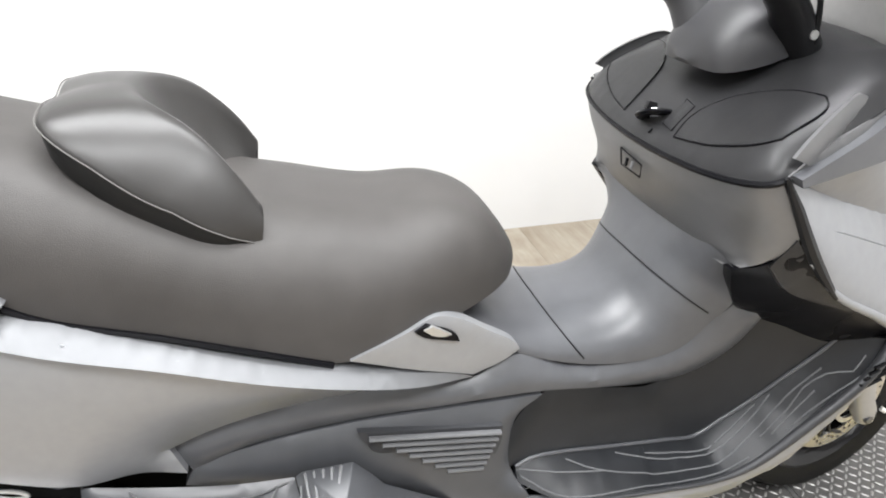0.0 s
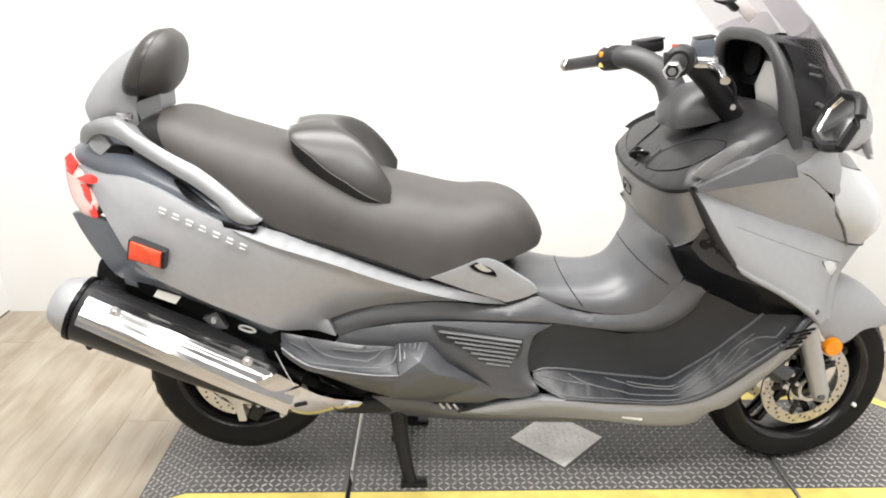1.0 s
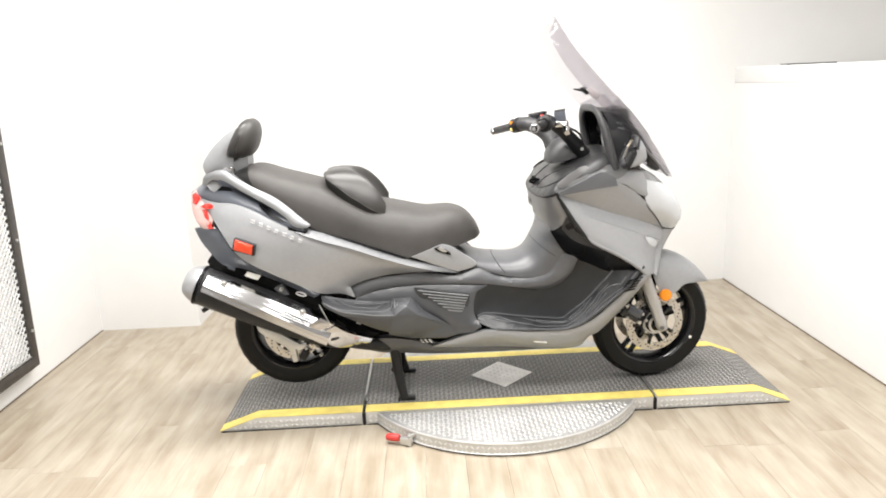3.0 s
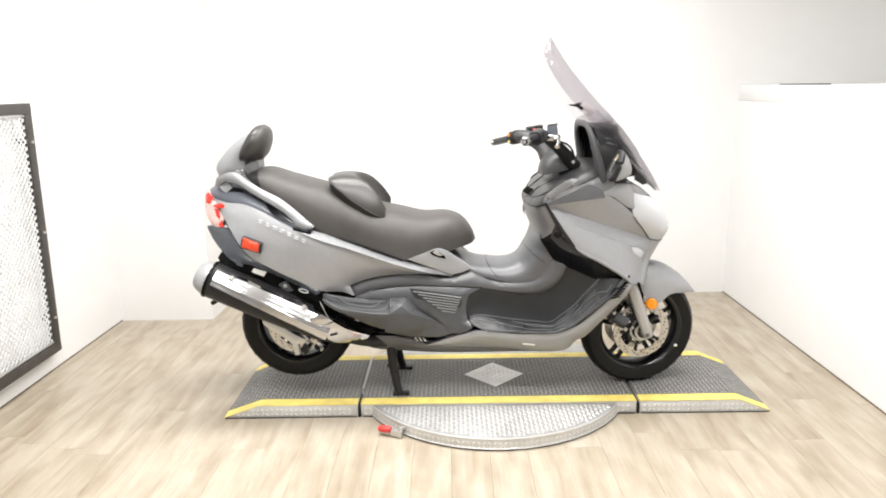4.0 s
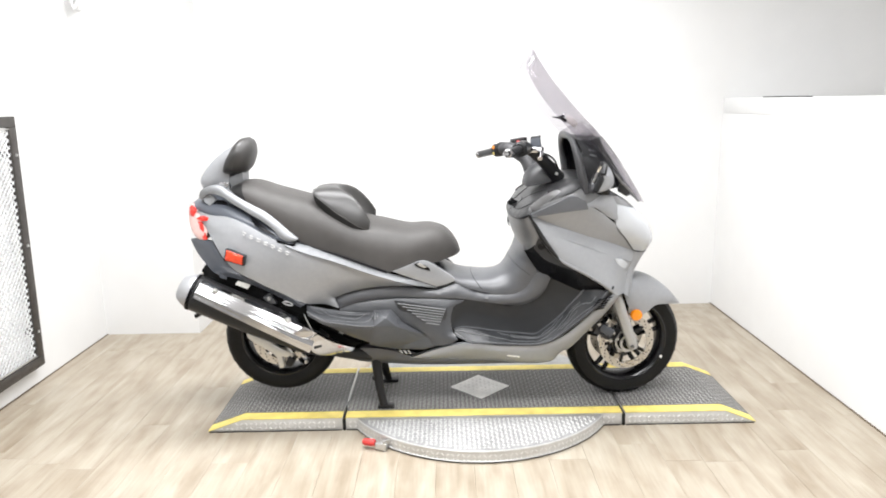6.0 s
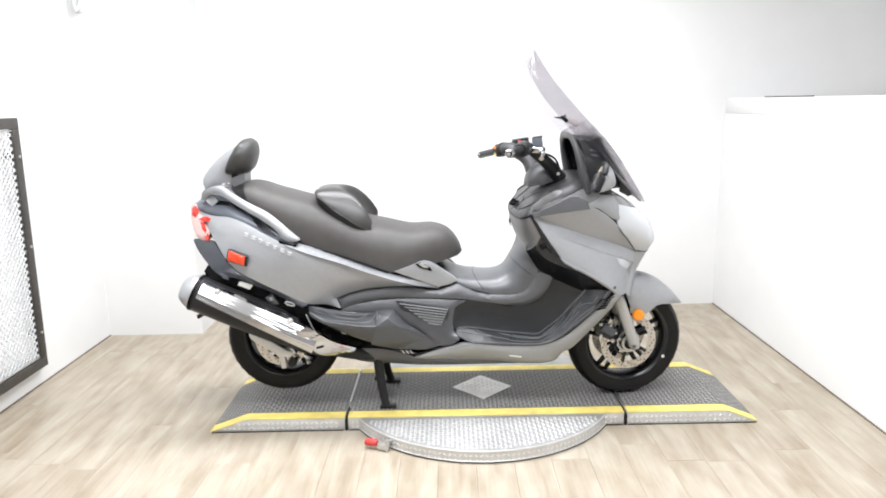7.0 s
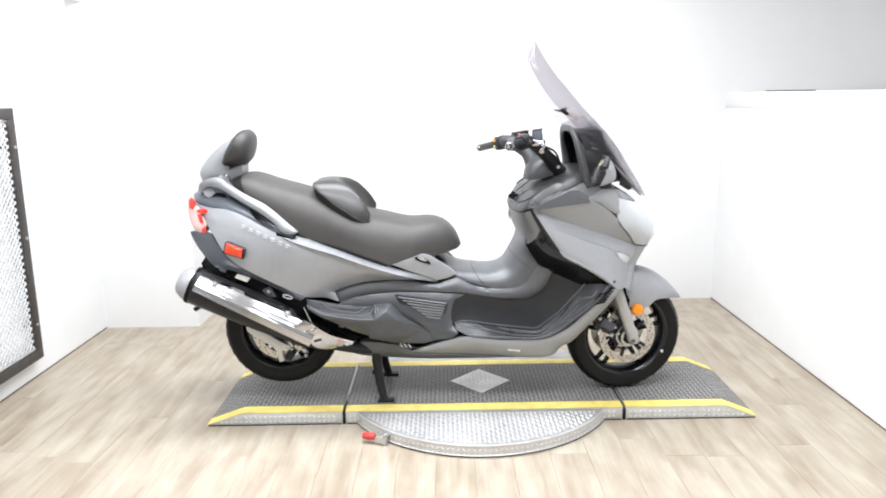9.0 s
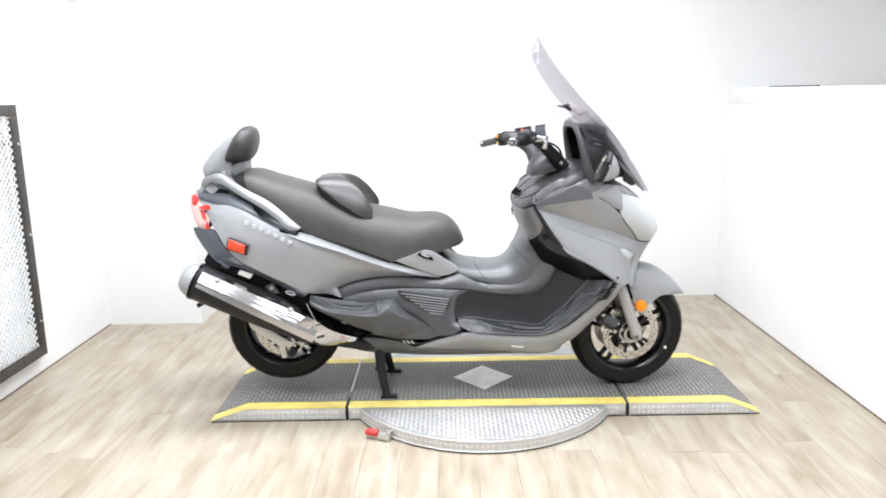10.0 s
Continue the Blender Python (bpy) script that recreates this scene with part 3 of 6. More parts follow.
bmesh.ops.transform(bm2, matrix=pose(*TC, 0.003, 90, 0, 0), verts=bm2.verts[:])
# Black ring that paints the contact shadow round the turntable's foot.
part("base_ring", bm2, M_BLACK, tt, "black ring painting the contact shadow at the turntable foot")
part("top_plate", bm, M_TOP, tt, "scuffed tread plate top, greyed to offset overhead light")
lug = part("tread", lugs_bm(lambda x, y, h: (x, y, TZ + h), TC[0] - TR, TC[0] + TR, TC[1] - TR, PY0 - 0.004,
                            lambda x, y: math.hypot(x - TC[0], y - TC[1]) < TR - 0.018, height=0.0028), M_LUGB, tt)
tagged(lug, kind="stuff")
lug = part("rim_tread", lugs_bm(lambda a, v, h: (TC[0] + (TR - 0.002 + h) * math.cos(a / TR), TC[1] + (TR - 0.002 + h) * math.sin(a / TR), v), -2.64 * TR, -0.5 * TR, 0.0, 0.052, None,
                                0.0215, 0.019, 0.0055, 0.0022), M_LUGB, tt)
tagged(lug, kind="stuff")
dp = thing("diamond_plate", "pale worn square steel plate lying cornerwise on the platform", "plate", (0.159, 0.056, PZ))
s = 0.141
part("plate", prism_bm([(0.159 - s, 0, 0.056), (0.159, 0, 0.056 - s), (0.159 + s, 0, 0.056), (0.159, 0, 0.056 + s)], 0, 0.004, 0.001), M_DIAMOND, dp).data.transform(Matrix(((1, 0, 0, 0), (0, 0, 1, 0), (0, 1, 0, PZ + 0.003), (0, 0, 0, 1))))
lug = part("tread", lugs_bm(lambda x, y, h: (x, y, PZ + 0.007 + h), 0.02, 0.30, -0.09, 0.20, lambda x, y: abs(x - 0.159) + abs(y - 0.056) < s - 0.02), M_DIAMOND, dp)
tagged(lug, kind="stuff")

lever = thing("locking_lever", "turntable locking lever with a red rubber grip", "lever", (-0.29, -0.46, 0))
part("grip", tube_bm([(-0.365, -0.436, 0.028), (-0.355, -0.440, 0.029), (-0.32, -0.453, 0.031), (-0.315, -0.455, 0.031)], [0.012, 0.015, 0.015, 0.012], 12), M_REDGRIP, lever, "red rubber grip")
part("clamp", box_bm((0.05, 0.022, 0.03), (-0.288, -0.462, 0.02), 0.004, (0, 0, -20)), M_ALU, lever)
part("pin", tube_bm([(-0.275, -0.472, 0.0), (-0.275, -0.472, 0.045)], 0.006, 10), M_ALU, lever)
part("arm", box_bm((0.06, 0.012, 0.012), (-0.255, -0.449, 0.038), 0.003, (0, 0, 25)), M_ALU, lever)
lever.location += Vector((0.012, 0.03, 0.0))

# ---------------------------------------------------------------- mesh panel on the side wall
gate = thing("mesh_panel", "black steel framed expanded metal panel against the white wall", "mesh panel", (-2.10, -0.6, 0.10))
GX, GY1, GY0, GZ0, GZ1, GB = -2.10, 0.345, -1.55, 0.115, 1.385, 0.052
for y0, y1, z0, z1 in ((GY0, GY1, GZ0, GZ0 + GB), (GY0, GY1, GZ1 - GB, GZ1), (GY1 - GB, GY1, GZ0 + GB, GZ1 - GB), (GY0, GY0 + GB, GZ0 + GB, GZ1 - GB)):
    part("frame_bar", box_bm((0.03, y1 - y0, z1 - z0), (GX, (y0 + y1) / 2, (z0 + z1) / 2), 0.003), M_STEEL, gate)
verts, faces = [], []
pw, ph, wd = 0.034, 0.017, 0.0025
for i in range(int((GY1 - GY0 - 2 * GB) / pw) + 1):
    for j in range(int((GZ1 - GZ0 - 2 * GB) / ph) + 1):
        y, z = GY0 + GB + i * pw + (pw / 2 if j % 2 else 0), GZ0 + GB + j * ph
        for dy, dz in ((pw / 2, ph), (pw / 2, -ph)):
            if z + dz < GZ0 + GB - 0.01 or z + dz > GZ1 - GB + 0.01:
                continue
            b = len(verts)
            verts += [(GX - 0.004, y, z - wd), (GX + 0.004, y, z + wd), (GX + 0.004, y + dy, z + dz + wd), (GX - 0.004, y + dy, z + dz - wd)]
            faces.append((b, b + 1, b + 2, b + 3))
me = bpy.data.meshes.new("mesh")
me.from_pydata(verts, [], faces)
bm = bmesh.new()
bm.from_mesh(me)
bmesh.ops.solidify(bm, geom=bm.faces[:], thickness=0.0015)
tagged(part("expanded_mesh", bm, M_MESHW, gate, "grey expanded metal mesh"), kind="stuff")
for zz in (0.30, 0.75, 1.2):
    part("bolt", tube_bm([(GX + 0.014, GY1 - GB / 2, zz), (GX + 0.021, GY1 - GB / 2, zz)], 0.007, 8), M_ALU, gate)
for yy in (0.32, -1.45):
    for zz in (0.3, 1.2):
        part("wall_bracket", box_bm((0.044, 0.03, 0.03), (GX - 0.036, yy, zz), 0.003), M_STEEL, gate)

# Bright strips added to draw the light line along the frame's inner edges.
for y0, y1, z0, z1 in ((GY0 + GB, GY1 - GB, GZ1 - GB - 0.012, GZ1 - GB - 0.004), (GY0 + GB, GY1 - GB, GZ0 + GB + 0.004, GZ0 + GB + 0.012)):
    part("frame_light_line", box_bm((0.010, y1 - y0, z1 - z0), (GX + 0.006, (y0 + y1) / 2, (z0 + z1) / 2), 0.002), M_ALU, gate, "thin bright strip drawing the light line inside the frame")
gate.matrix_world = pose(-2.112, -0.6, 0.10, 0, 1.3, 0)

sensor = thing("wall_hook", "small white rounded bracket fixed to the wall", "bracket", (-2.09, 1.133, 1.99))
part("plate", box_bm((0.036, 0.012, 0.14), (-2.085, 1.126, 2.035), 0.005), M_WHITE, sensor)
part("loop", tube_bm([(-2.10, 1.118, 2.06), (-2.10, 1.09, 2.0), (-2.085, 1.08, 1.972), (-2.07, 1.09, 2.0), (-2.07, 1.118, 2.06)], 0.009, 10, smooth_step=0.012), M_WHITE, sensor)

# ---------------------------------------------------------------- the scooter
sc = thing("motor_scooter", "silver-grey maxi scooter with dark seat and tall windshield on centre stand", "scooter", (0.03, 0, PZ))

# dark filler mass inside the panels, its near-black colour standing in for shade in their gaps
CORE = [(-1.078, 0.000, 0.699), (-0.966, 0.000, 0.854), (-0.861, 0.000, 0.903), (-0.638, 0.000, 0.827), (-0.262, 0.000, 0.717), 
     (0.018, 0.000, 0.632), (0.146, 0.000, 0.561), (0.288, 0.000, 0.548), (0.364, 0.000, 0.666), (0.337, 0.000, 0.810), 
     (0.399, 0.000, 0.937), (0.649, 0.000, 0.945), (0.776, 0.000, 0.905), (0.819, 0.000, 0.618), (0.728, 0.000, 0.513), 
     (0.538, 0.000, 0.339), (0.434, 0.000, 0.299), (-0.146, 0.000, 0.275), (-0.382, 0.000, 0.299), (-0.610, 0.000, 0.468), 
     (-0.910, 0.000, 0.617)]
part("frame_core", prism_bm(CORE, -0.105, 0.105, 0.01), M_CORE, sc, "near-black filler mass giving the panel gaps their shade")

# --- wheels
FW, RW = Vector((0.818, 0.0, PZ + 0.265)), Vector((-0.752, 0.0, 0.374))
STEER = 7.0


def wheel(name, at, width, radius, rim_r, turn, label):
    w = part(name, lathe_bm([(rim_r - 0.012, -0.40 * width), (rim_r + 0.004, -0.45 * width), (rim_r + 0.025, -0.495 * width), (rim_r + 0.045, -0.50 * width), (radius - 0.017, -0.43 * width), (radius - 0.006, -0.30 * width), (radius - 0.001, -0.14 * width),
                             (radius, 0), (radius - 0.001, 0.14 * width), (radius - 0.006, 0.30 * width), (radius - 0.017, 0.43 * width), (rim_r + 0.045, 0.50 * width), (rim_r + 0.025, 0.495 * width), (rim_r + 0.004, 0.45 * width), (rim_r - 0.012, 0.40 * width)], 72), M_TYRE, None, label)
    w.matrix_world = pose(*at, 0, 0, turn)
    w.parent = sc
    w.matrix_parent_inverse = sc.matrix_world.inverted()
    hw = width * 0.40
    rim = part("rim", lathe_bm([(rim_r, -hw), (rim_r + 0.006, -hw - 0.004), (rim_r - 0.004, -hw - 0.006), (rim_r - 0.014, -hw), (rim_r - 0.026, -hw * 0.5), (rim_r - 0.028, hw * 0.5), (rim_r - 0.014, hw), (rim_r - 0.004, hw + 0.006), (rim_r + 0.006, hw + 0.004), (rim_r, hw)], 72), M_RIM, None, "gloss black cast rim")
    rim.parent = w
    hub = part("hub", lathe_bm([(0.012, -hw), (0.038, -hw), (0.044, -hw + 0.006), (0.044, hw - 0.006), (0.038, hw), (0.012, hw)], 32), M_RIM, None)
    hub.parent = w
    for i in range(5):
        a = radians(72 * i + 18)
        for off in (-0.13, 0.13):
            p0, p1 = (0.04 * math.cos(a + off * 2), 0, 0.04 * math.sin(a + off * 2)), ((rim_r - 0.024) * math.cos(a + off), 0, (rim_r - 0.024) * math.sin(a + off))
            sp = part("spoke", tube_bm([p0, p1], [0.013, 0.010], 8, up=(0, 1, 0), flat=1.3), M_RIM, None)
            sp.parent = w
    bm = bmesh.new()
    for i in range(36):
        a = 2 * math.pi * i / 36
        for side in (-1, 1):
            pts = [((radius - dr) * math.cos(a + da), side * width * fy, (radius - dr) * math.sin(a + da)) for fy, dr, da in ((0.10, 0.0002, 0.0), (0.22, 0.0025, 0.05), (0.34, 0.008, 0.09), (0.42, 0.0155, 0.11))]
            tube_bm(pts, 0.0016, 5, bm=bm)
    grooves = part("tread_grooves", bm, M_CORE, None)
    tagged(grooves, kind="stuff").parent = w
    return w


def brake_disc(w, y, r0, r1, holes=30):
    bm = lathe_bm([(r0, y - 0.0025), (r1, y - 0.0025), (r1, y + 0.0025), (r0, y + 0.0025)], 64)
    n0 = len(bm.faces)
    for ring, k in ((0.28, holes // 2), (0.5, holes // 2), (0.74, holes // 2)):
        rr = r0 + (r1 - r0) * ring
        for i in range(k):
            a = 2 * math.pi * (i + ring * 1.3) / k
            c = (rr * math.cos(a), 0, rr * math.sin(a))
            tube_bm([(c[0], y - 0.0029, c[2]), (c[0], y + 0.0029, c[2])], 0.0038, 6, bm=bm)
    bm.faces.ensure_lookup_table()
    for f in bm.faces[n0:]:
        f.material_index = 1
    d = part("brake_disc", bm, [M_DISC, M_HOLE], None, "drilled steel brake disc")
    d.parent = w
    ring = part("disc_carrier", lathe_bm([(0.045, y - 0.004), (0.052, y - 0.004), (0.055, y - 0.001), (0.055, y + 0.004), (0.045, y + 0.004)], 36), M_ALU, None, "bright disc carrier ring")
    ring.parent = w
    hub = part("hub_cover", lathe_bm([(0.012, y - 0.010), (0.034, y - 0.008), (0.044, y - 0.002), (0.044, y + 0.004), (0.012, y + 0.004)], 36), M_RIM, None, "gloss black hub cover")
    hub.parent = w
    for i in range(10):
        a = radians(36 * i + 12)
        bob = part("disc_bobbin", tube_bm([((r0 + 0.002) * math.cos(a), y - 0.005, (r0 + 0.002) * math.sin(a)), ((r0 + 0.002) * math.cos(a), y + 0.004, (r0 + 0.002) * math.sin(a))], 0.006, 8), M_ALU, None)
        bob.parent = w
    for i in range(5):
        a = radians(72 * i + 40)
        arm = part("carrier_arm", box_bm((r0 - 0.03, 0.006, 0.016), ((r0 / 2 + 0.02) * math.cos(a), y, (r0 / 2 + 0.02) * math.sin(a)), 0.002, (0, -math.degrees(a), 0)), M_RIM, None)
        arm.parent = w
    return d


fw = wheel("front_wheel", FW, 0.118, 0.265, 0.196, STEER, "black road tyre on a gloss black rim")
brake_disc(fw, -0.062, 0.098, 0.130)
brake_disc(fw, 0.062, 0.098, 0.130)
vc = part("valve_cap", tube_bm([(0.168, -0.056, -0.085), (0.176, -0.062, -0.09)], 0.006, 8), M_LABEL, None, "white balance weight")
vc.parent = fw
rw = wheel("rear_wheel", RW, 0.155, 0.260, 0.182, 0.0, "black rear tyre clear of the platform")
brake_disc(rw, -0.085, 0.090, 0.122)


def steer(ob):
    """Turn a part of the front end about the steering axis."""
    ob.data.transform(pose(FW.x, 0, 0, 0, 0, STEER) @ Matrix.Translation((-FW.x, 0, 0)))
    return ob


# --- fork, calipers, front mudguard
FORKT, FORKB = [(0.757, -0.112, 0.559), (0.840, -0.112, 0.328)]
for sgn in (1, -1):
    p = [(FORKT[0] + (FORKB[0] - FORKT[0]) * k, -0.112 * sgn, FORKT[2] + (FORKB[2] - FORKT[2]) * k) for k in (-0.6, 0.0, 0.02, 0.7, 0.85, 0.97, 1.08)]
    part("fork_leg", tube_bm(p, [0.019, 0.019, 0.026, 0.025, 0.023, 0.026, 0.020], 16), M_FORK, sc, "silver painted fork leg")
    steer(part("axle_nut", tube_bm([(FW.x, -0.128 * sgn, FW.z), (FW.x, -0.139 * sgn, FW.z)], 0.010, 6), M_MID, sc))
    cal = part("caliper", box_bm((0.055, 0.05, 0.085), (FW.x - 0.105, -0.078 * sgn, FW.z + 0.058), 0.012, (0, -62, 0)), M_DARK, sc, "black brake caliper")
    part("banjo_bolt", tube_bm([(FW.x - 0.13, -0.105 * sgn, FW.z + 0.10), (FW.x - 0.13, -0.118 * sgn, FW.z + 0.10)], 0.008, 6), M_ALU, cal)
    part("caliper_pin", tube_bm([(FW.x - 0.075, -0.10 * sgn, FW.z + 0.02), (FW.x - 0.075, -0.115 * sgn, FW.z + 0.02)], 0.008, 8), M_ALU, cal)
    part("caliper_bracket", box_bm((0.05, 0.012, 0.03), (FW.x - 0.055, -0.104 * sgn, FW.z + 0.05), 0.005, (0, -62, 0)), M_BLACK, cal)
    for bx, bz in ((-0.128, 0.045), (-0.085, 0.092), (-0.062, 0.058), (-0.045, 0.028)):
        part("caliper_bolt", tube_bm([(FW.x + bx, -0.104 * sgn, FW.z + bz), (FW.x + bx, -0.116 * sgn, FW.z + bz)], 0.0065, 6), M_ALU, cal)
    steer(part("speed_sensor_ring", lathe_bm([(0.030, -0.090 * sgn - 0.003), (0.040, -0.090 * sgn - 0.003), (0.040, -0.090 * sgn + 0.003), (0.030, -0.090 * sgn + 0.003)], 32, at=(FW.x, 0, FW.z)), M_ALU, sc))
    part("caliper_housing", box_bm((0.040, 0.026, 0.070), (FW.x - 0.094, -0.106 * sgn, FW.z + 0.070), 0.009, (0, -58, 0)), M_BLUEG, cal, "dark blue-grey caliper housing")
    part("sensor_cable", tube_bm([(FW.x - 0.02, -0.112 * sgn, FW.z - 0.045), (FW.x - 0.055, -0.116 * sgn, FW.z - 0.030), (FW.x - 0.066, -0.116 * sgn, FW.z + 0.005), (FW.x - 0.040, -0.116 * sgn, FW.z + 0.075), (FW.x - 0.060, -0.116 * sgn, FW.z + 0.14)], 0.0035, 8, smooth_step=0.015), M_BLACK, sc, "black sensor cable")
    part("cable_guard", box_bm((0.022, 0.05, 0.16), (FW.x - 0.165, -0.070 * sgn, FW.z + 0.12), 0.008, (0, -28, 0)), M_BLACK, sc, "black plastic guard behind the caliper")
    part("hose_clip", box_bm((0.014, 0.012, 0.020), (FW.x - 0.147, -0.118 * sgn, FW.z + 0.15), 0.003, (0, 20, 0)), M_ALU, cal)
    part("caliper_body", box_bm((0.050, 0.034, 0.046), (FW.x - 0.150, -0.092 * sgn, FW.z + 0.105), 0.010, (0, -40, 0)), M_BLACK, cal, "black caliper body")
    part("brake_line", tube_bm([(FW.x - 0.165, -0.105 * sgn, FW.z + 0.09), (FW.x - 0.19, -0.11 * sgn, FW.z + 0.12), (FW.x - 0.175, -0.10 * sgn, FW.z + 0.18)], 0.004, 8, smooth_step=0.02), M_ALU, cal)
    part("brake_hose", tube_bm([(FW.x - 0.13, -0.112 * sgn, FW.z + 0.10), (FW.x - 0.15, -0.12 * sgn, FW.z + 0.17), (FW.x - 0.12, -0.10 * sgn, FW.z + 0.26)], 0.006, 8, smooth_step=0.02), M_BLACK, sc)

FE = [(0.792, -0.075, 0.560), (0.823, -0.085, 0.484), (0.856, -0.088, 0.458), (0.893, -0.088, 0.463), (0.938, -0.085, 0.495), 
     (1.003, -0.070, 0.495), (1.077, -0.020, 0.481)]
FC = [(0.819, 0.000, 0.618), (0.844, 0.000, 0.629), (0.877, 0.000, 0.633), (0.921, 0.000, 0.622), (0.974, 0.000, 0.592), 
     (1.031, 0.000, 0.543), (1.087, 0.000, 0.480)]
steer(part("front_mudguard", crown_bm(FE, FC, 2.6, wall=-0.003), M_SILVER, sc, "silver painted front mudguard"))
ORA = [(0.858, -0.098, 0.459)][0]
refl = part("amber_reflector", lathe_bm([(0.002, -0.012), (0.022, -0.010), (0.026, -0.004), (0.026, 0.006), (0.002, 0.006)], 32, closed=False, at=ORA), M_ORANGE, sc, "round amber side reflector")
part("amber_reflector", lathe_bm([(0.002, 0.012), (0.022, 0.010), (0.026, 0.004), (0.026, -0.006), (0.002, -0.006)], 32, closed=False, at=(ORA[0], -ORA[1], ORA[2])), M_ORANGE, sc, "round amber side reflector")

# --- seat
SE = [(-0.913, -0.090, 1.045), (-0.874, -0.140, 1.017), (-0.809, -0.165, 0.977), (-0.714, -0.180, 0.918), (-0.598, -0.195, 0.836), 
     (-0.456, -0.205, 0.790), (-0.340, -0.205, 0.746), (-0.246, -0.200, 0.707), (-0.151, -0.190, 0.717), (-0.067, -0.160, 0.728), 
     (0.011, -0.125, 0.744), (0.049, -0.085, 0.749), (0.070, -0.010, 0.750)]
SM = [(-0.941, 0.000, 1.049), (-0.911, 0.000, 1.076), (-0.850, 0.000, 1.092), (-0.748, 0.000, 1.063), (-0.637, 0.000, 1.031), 
     (-0.502, 0.000, 0.988), (-0.392, 0.000, 0.933), (-0.268, 0.000, 0.903), (-0.155, 0.000, 0.878), (-0.049, 0.000, 0.879), 
     (0.014, 0.000, 0.852), (0.059, 0.000, 0.794), (0.073, 0.000, 0.755)]
seat = part("seat", crown_bm(SE, SM, 3.1, n=12, k=6, caps=(True, True)), M_SEAT, sc, "charcoal vinyl two-level seat")
# Black tubes paint the shade in the gap under the seat.
for sgn in (1, -1):
    part("seat_gap", tube_bm([(x, (y - 0.002) * sgn, z - 0.001) for x, y, z in SE[3:8]], 0.0045, 6, smooth_step=0.03), M_GLOSS, sc, "black tube painting the shaded gap under the seat edge")


# --- rider's back pad
# a horseshoe cushion: foot line outside, ridge line, foot line inside, from the right wing to the middle of the back
PADO = [(-0.324, -0.148, 0.872), (-0.371, -0.164, 0.878), (-0.431, -0.164, 0.903), (-0.497, -0.154, 0.956), (-0.550, -0.120, 1.004), (-0.557, -0.070, 1.022), (-0.554, 0.0, 1.024)]
PADR = [(-0.316, -0.137, 0.926), (-0.335, -0.133, 0.962), (-0.362, -0.122, 1.000), (-0.395, -0.105, 1.033), (-0.430, -0.080, 1.052), (-0.455, -0.040, 1.058), (-0.462, 0.0, 1.060)]
PADI = [(-0.317, -0.126, 0.868), (-0.328, -0.112, 0.875), (-0.342, -0.090, 0.890), (-0.358, -0.060, 0.906), (-0.370, -0.035, 0.915), (-0.374, -0.018, 0.918), (-0.375, 0.0, 0.919)]
lines = []
for l in (PADO, PADR, PADI):
    whole = l + [(x, -y, z) for x, y, z in l[-2::-1]]
    lines.append(curve(whole, corner=180, counts=[5] * (len(whole) - 1)))
bm = bmesh.new()
rows, pipe = [], []
for i, (o, r, q) in enumerate(zip(*lines)):
    along = min(i, len(lines[0]) - 1 - i) / ((len(lines[0]) - 1) / 2)
    rise = 0.006 + 0.038 * min(1.0, along / 0.3) - 0.022 * max(0.0, along - 0.5) * 2
    out = Vector((o.x + 0.40, o.y, 0.0)).normalized()
    p = o + out * 0.006 + Vector((0, 0, rise))
    pipe.append(p + out * 0.0012)
    swell = out * 0.006 + Vector((0, 0, 0.007))
    line = [o, o.lerp(p, 0.5), o.lerp(p, 0.93)] + [p.lerp(r, k) + swell * 4 * k * (1 - k) for k in (0.05, 0.16, 0.3, 0.5, 0.7, 0.84, 0.95)]
    line += [r.lerp(q, k) - Vector((0.004, 0, 0)) * 4 * k * (1 - k) for k in (0.05, 0.2, 0.45, 0.7, 1.0)]
    rows.append([bm.verts.new(v) for v in line])
for a, b in zip(rows, rows[1:]):
    for k in range(len(a) - 1):
        bm.faces.new((a[k], a[k + 1], b[k + 1], b[k])).material_index = 1 if k < 2 else 0
bm.faces.new(rows[0])
bm.faces.new(rows[-1])
bmesh.ops.recalc_face_normals(bm, faces=bm.faces[:])
pad = part("rider_backrest", bm, [M_PAD, M_GUSSET], sc, "black vinyl horseshoe back pad with pale piping", sharp=60)
part("piping", tube_bm(pipe[1:-1], 0.0010, 6), M_STITCH, pad, "pale piping")
# --- passenger backrest
MOUNT = [(-1.058, -0.050, 1.096), (-1.032, -0.050, 1.142), (-0.983, -0.050, 1.194), (-0.931, -0.050, 1.232), (-0.890, -0.050, 1.250), 
     (-0.906, -0.050, 1.183), (-0.933, -0.050, 1.101), (-0.933, -0.050, 1.052), (-0.970, -0.050, 1.043), (-1.050, -0.050, 1.062)]
sheet("backrest_mount", MOUNT, M_SILVER, sc, "silver painted backrest mount", bulge=0.02, soft=0.03, thick=0.06)
BRK = [(-0.940, -0.050, 1.106), (-0.872, -0.050, 1.130), (-0.873, -0.050, 1.091), (-0.926, -0.050, 1.067)]
sheet("backrest_bracket", BRK, M_RAIL, sc, bulge=0.004, thick=0.05)
PADLOW, PADHIGH = Vector((-0.918, 0, 1.118)), Vector((-0.848, 0, 1.278))
PADUP = (PADHIGH - PADLOW).normalized()
PADOUT = Vector((PADUP.z, 0, -PADUP.x))


